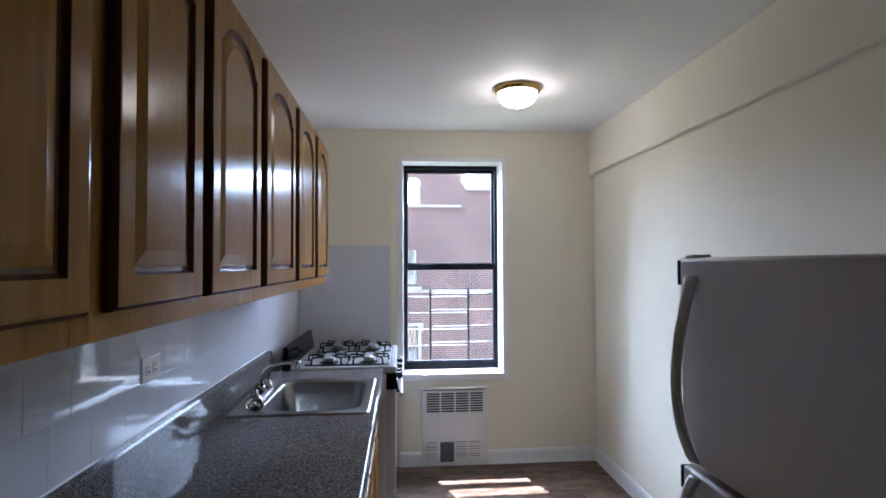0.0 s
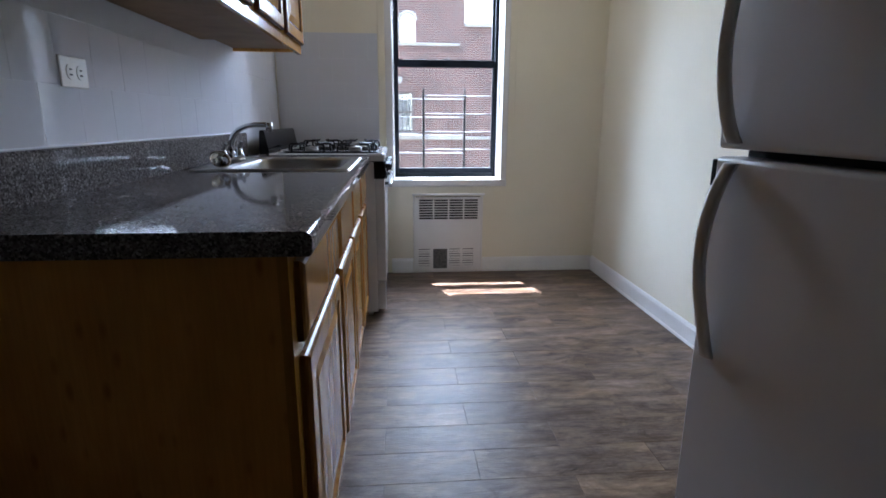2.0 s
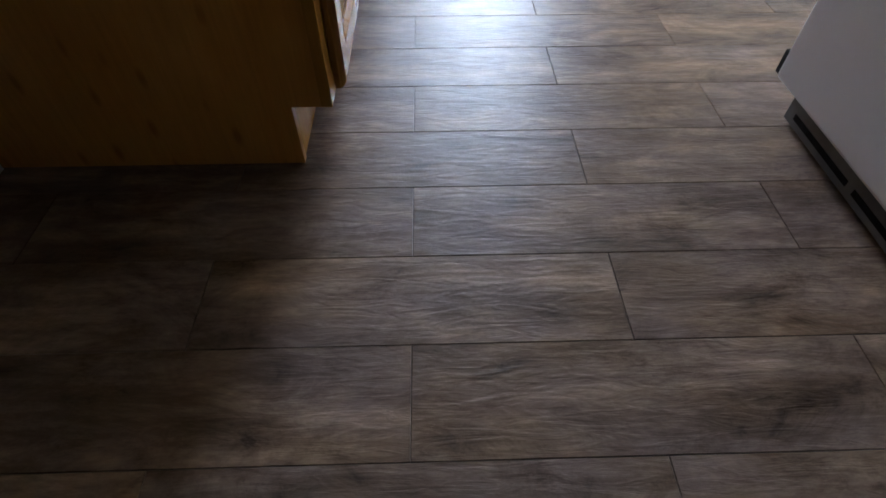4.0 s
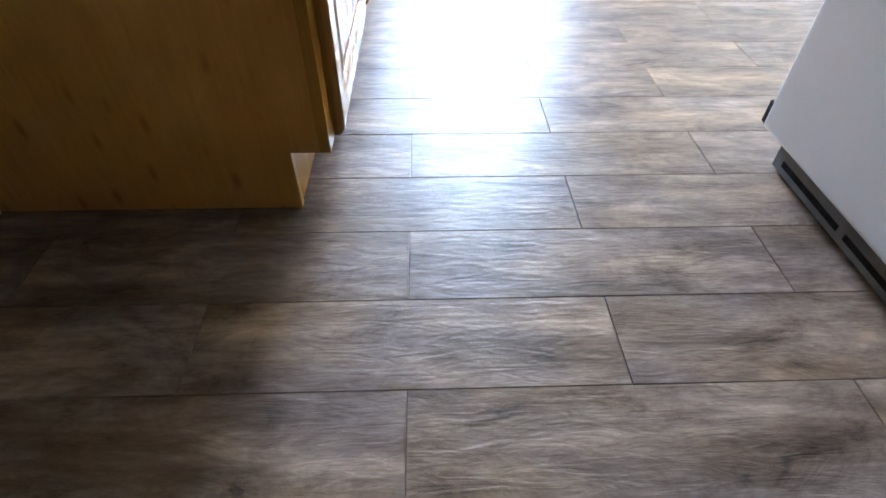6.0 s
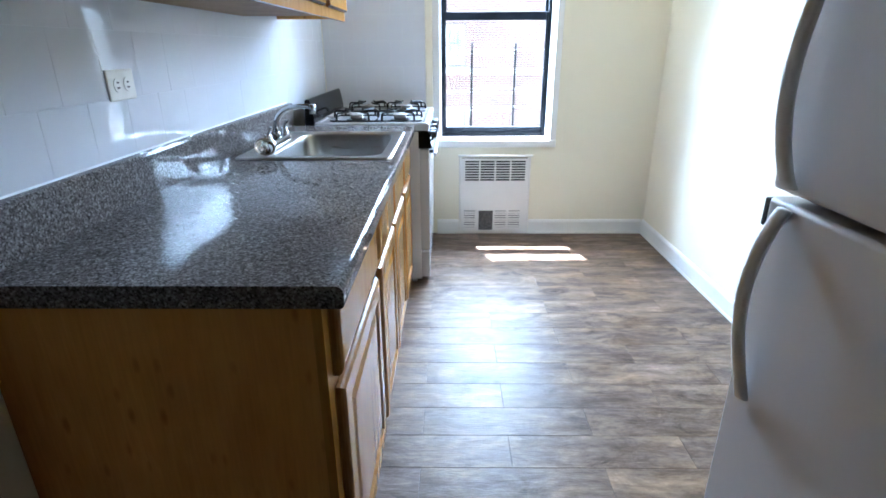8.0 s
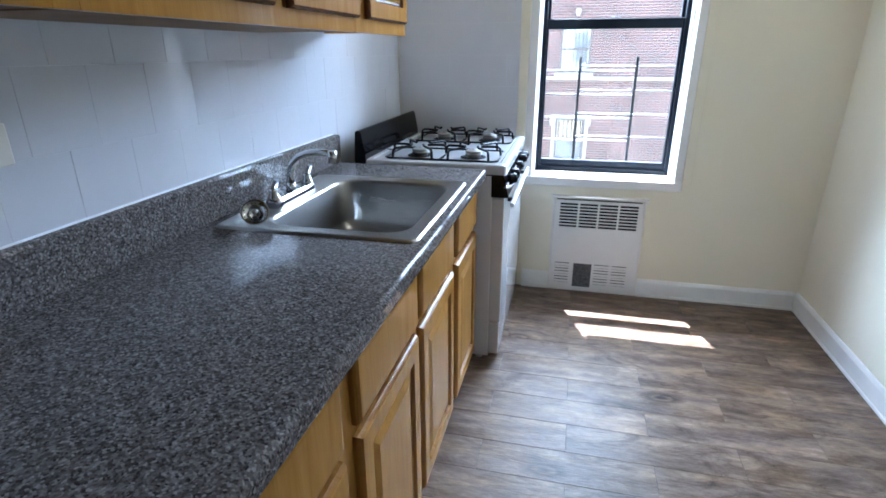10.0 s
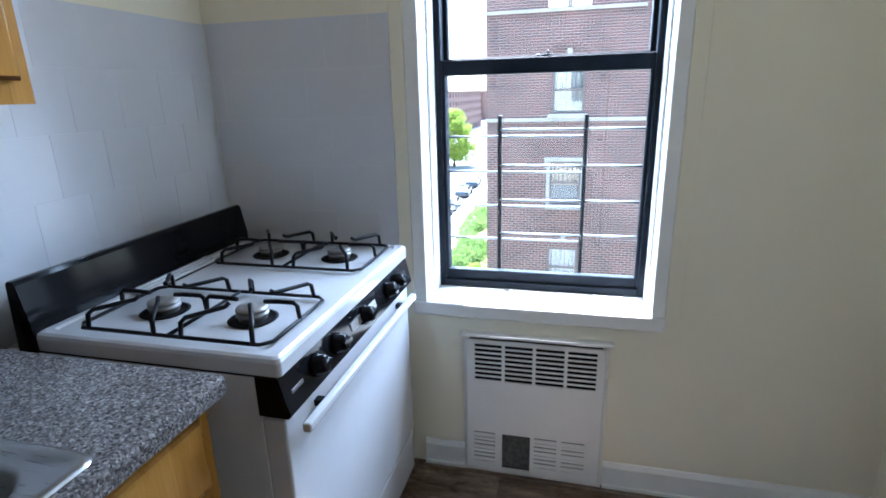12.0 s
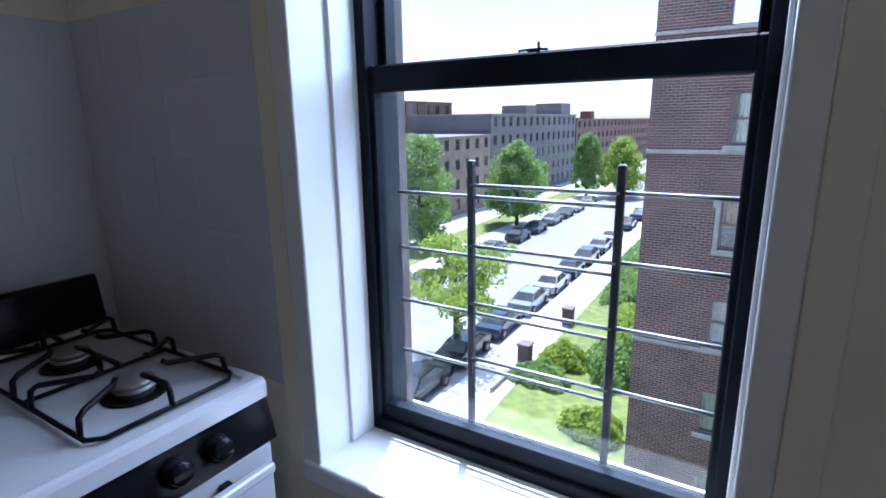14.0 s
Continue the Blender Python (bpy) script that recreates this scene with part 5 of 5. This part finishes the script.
def car(paint_m, label):
    c = thing("parked_car", label, "car", "cars parked along the street")
    bm = bmesh.new()
    prof = [(-2.2, 0.35), (-2.25, 0.62), (-2.15, 0.86), (-1.5, 0.95), (-0.75, 1.40), (0.75, 1.44), (1.55, 1.02), (2.15, 0.92), (2.28, 0.7), (2.22, 0.35)]
    def section(x, tuck):
        return [(x * (1 - tuck * max(0.0, (z - 0.9) / 0.55) * 0.28), y, z) for y, z in prof]
    loops(bm, [section(-0.80, 1), section(-0.89, 1), section(0.89, 1), section(0.80, 1)])
    part("body", bm, paint_m, c)
    for x0, sgn in ((-1, -1), (1, 1)):
        bm = bmesh.new()
        pts = [(-1.25, 0.98), (-0.68, 1.34), (0.70, 1.37), (1.28, 1.03)]
        loops(bm, [[((0.885 + d) * sgn * (1 - max(0.0, (z - 0.9) / 0.55) * 0.28), y, z) for y, z in pts] for d in (-0.02, 0.012)])
        part("side_window", bm, M_SHADE, c)
    for ya, za, yb, zb in ((-1.46, 0.97, -0.80, 1.385), (1.50, 1.045, 0.80, 1.425)):
        bm = bmesh.new()
        dn = Vector((0, zb - za, ya - yb)).normalized() * (0.02 if ya < 0 else -0.02)
        if dn.z < 0:
            dn = -dn
        q = [(-0.78, ya, za), (0.78, ya, za), (0.62, yb, zb), (-0.62, yb, zb)]
        loops(bm, [[Vector(p) - dn * 0.5 for p in q], [Vector(p) + dn for p in q]])
        part("windscreen", bm, M_SHADE, c)
    for wxx in (-0.80, 0.80):
        for wyy in (-1.38, 1.40):
            bm = bmesh.new()
            cyl(bm, (wxx - 0.11, wyy, 0.33), (wxx + 0.11, wyy, 0.33), 0.33, n=20)
            w = part("wheel", bm, M_TYRE, c)
            bm = bmesh.new()
            sg = 1 if wxx > 0 else -1
            cyl(bm, (wxx + sg * 0.105, wyy, 0.33), (wxx + sg * 0.118, wyy, 0.33), 0.2, n=16)
            part("rim", bm, M_ALU, w)
    for x in (-0.62, 0.62):
        bm = bmesh.new()
        box(bm, (x - 0.16, 2.19, 0.66), (x + 0.16, 2.27, 0.80), 0.02)
        part("headlight", bm, M_CURTAIN, c)
    return c


def carpaint(n, c):
    return Mat(n, c, 0.18, 0.3, coat=0.6).m


CARS = [("black", (0.012, 0.012, 0.014, 1)), ("dark blue", (0.03, 0.045, 0.08, 1)), ("silver grey", (0.32, 0.33, 0.34, 1)), ("white", (0.62, 0.62, 0.62, 1)), ("dark grey", (0.07, 0.075, 0.08, 1))]
protos = []
for n, c in CARS:
    k = car(carpaint(n.replace(" ", "_") + "_car_paint", c), n + " parked saloon car at the kerb")
    protos.append(k)
used = set()
order = [(0, -14.9, 24.2), (0, -15.0, 29.3), (1, -15.0, 34.4), (2, -15.05, 39.6), (3, -15.1, 44.6), (0, -15.2, 49.8), (4, -15.3, 55.0), (2, -15.4, 60.2), (3, -15.5, 65.4), (4, -15.7, 74.0), (1, -15.9, 82.0),
         (4, -24.9, 40.0), (3, -25.0, 48.0), (2, -25.1, 53.3), (0, -25.3, 60.8), (1, -25.4, 66.5), (2, -25.6, 73.0), (4, -25.8, 78.6), (3, -26.0, 84.5), (2, -26.2, 92.0)]
for i, x, y in order:
    m = pose(x + 0.85, y, GZ + 0.02, 0, 0, 1.5 if x > -20 else 181.5)
    if i not in used:
        used.add(i)
        protos[i].matrix_basis = m
    else:
        copy_thing(protos[i], m)
bm = bmesh.new()
cyl(bm, (-14.2, 29.0, GZ), (-14.2, 29.0, GZ + 2.3), 0.03, n=8)
sign = thing("street_sign", "small white parking sign on a thin post", "sign")
part("post", bm, M_GUARD, sign)
bm = bmesh.new()
box(bm, (-14.36, 28.96, GZ + 1.85), (-14.04, 28.99, GZ + 2.3), 0.005)
part("plate", bm, M_STONE, sign)


# ---- wall tiles ----
def tile_wall(name, base_mat, label, place, spans, z0, z1, tw, th, first_off):
    """A thin bed with glazed tiles in running bond as pieces; place(u, z, d): the world point."""
    bm = bmesh.new()
    lo, hi = place(spans[0], z0, 0.0005), place(spans[1], z1, 0.0030)
    box(bm, [min(a, b) for a, b in zip(lo, hi)], [max(a, b) for a, b in zip(lo, hi)])
    bed = structure(name, bm, base_mat, label, "tiles")
    g = 0.0005
    shapes = {}
    tilt = random.Random(5)
    rows = int(math.ceil((z1 - z0) / th))
    for r in range(rows):
        za, zb = z0 + r * th, min(z1, z0 + (r + 1) * th)
        u = spans[0] - first_off - (tw / 2 if r % 2 else 0)
        while u < spans[1]:
            a, b = max(u, spans[0]), min(u + tw, spans[1])
            u += tw
            if b - a < 0.012:
                continue
            key = (round(b - a, 4), round(zb - za, 4))
            if key not in shapes:
                w, h = b - a - g, zb - za - g
                bm = bmesh.new()
                p0 = Vector(place(0, 0, 0))
                rings = []
                for m, d in ((0, 0.0), (0, 0.0007), (0.0007, 0.0011)):
                    rings.append([Vector(place(x, z, 0.0028 + d)) - p0 for x, z in ((m, m), (w - m, m), (w - m, h - m), (m, h - m))])
                loops(bm, rings)
                shapes[key] = mesh("tile", bm, M_TILE)
            ob = new("tile", shapes[key])
            ob.parent = bed
            ob.location = place(a + g / 2, za + g / 2, 0)
            ob.rotation_euler = (0.0, tilt.uniform(-0.0024, 0.0024), tilt.uniform(-0.0024, 0.0024)) if abs(place(1, 0, 0)[1] - place(0, 0, 0)[1]) > 0.5 else (tilt.uniform(-0.0024, 0.0024), 0.0, tilt.uniform(-0.0024, 0.0024))
    return bed


tile_wall("tiles_left", M_GROUT, "glazed white wall tiles behind the counter", lambda u, z, d: (XL + d, u, z), (1.0, YW - 0.001), 0.845, 1.645, 0.1575, 0.160, 0.055)
tile_wall("tiles_window", M_GROUT, "glazed white wall tiles beside the window", lambda u, z, d: (u, YW - d, z), (XL + 0.008, WX0 - 0.060), 0.845, 1.645, 0.1575, 0.160, 0.03)

# ---- floor planks ----
bm = bmesh.new()
box(bm, (XL - 0.2, YB - 0.2, -0.2), (XR + 0.2, YO, -0.0035))
floor = structure("floor", bm, M_FGROUT, "brown wood-look plank floor with half-offset joints", "floor")
PW, PL, PY = 0.1537, 0.600, 0.6958
shapes = {}
row0 = int(math.floor((YB - PY) / PW))
row1 = int(math.ceil((YW - PY) / PW))
for r in range(row0, row1):
    ya, yb = max(YB, PY + r * PW), min(YW, PY + (r + 1) * PW)
    x = -0.195 - PL * 3 if r % 2 == 0 else 0.105 - PL * 3
    while x < XR:
        a, b = max(XL, x), min(XR, x + PL)
        x += PL
        if b - a < 0.01 or yb - ya < 0.005:
            continue
        key = (round(b - a, 4), round(yb - ya, 4))
        if key not in shapes:
            w, h = b - a - 0.0010, yb - ya - 0.0010
            bm = bmesh.new()
            loops(bm, [[(m, m, z), (w - m, m, z), (w - m, h - m, z), (m, h - m, z)] for m, z in ((0, -0.0045), (0, -0.0006), (0.0005, 0.0))])
            shapes[key] = mesh("plank", bm, M_PLANK)
        ob = new("plank", shapes[key])
        ob.parent = floor
        ob.location = (a + 0.0005, ya + 0.0005, 0)
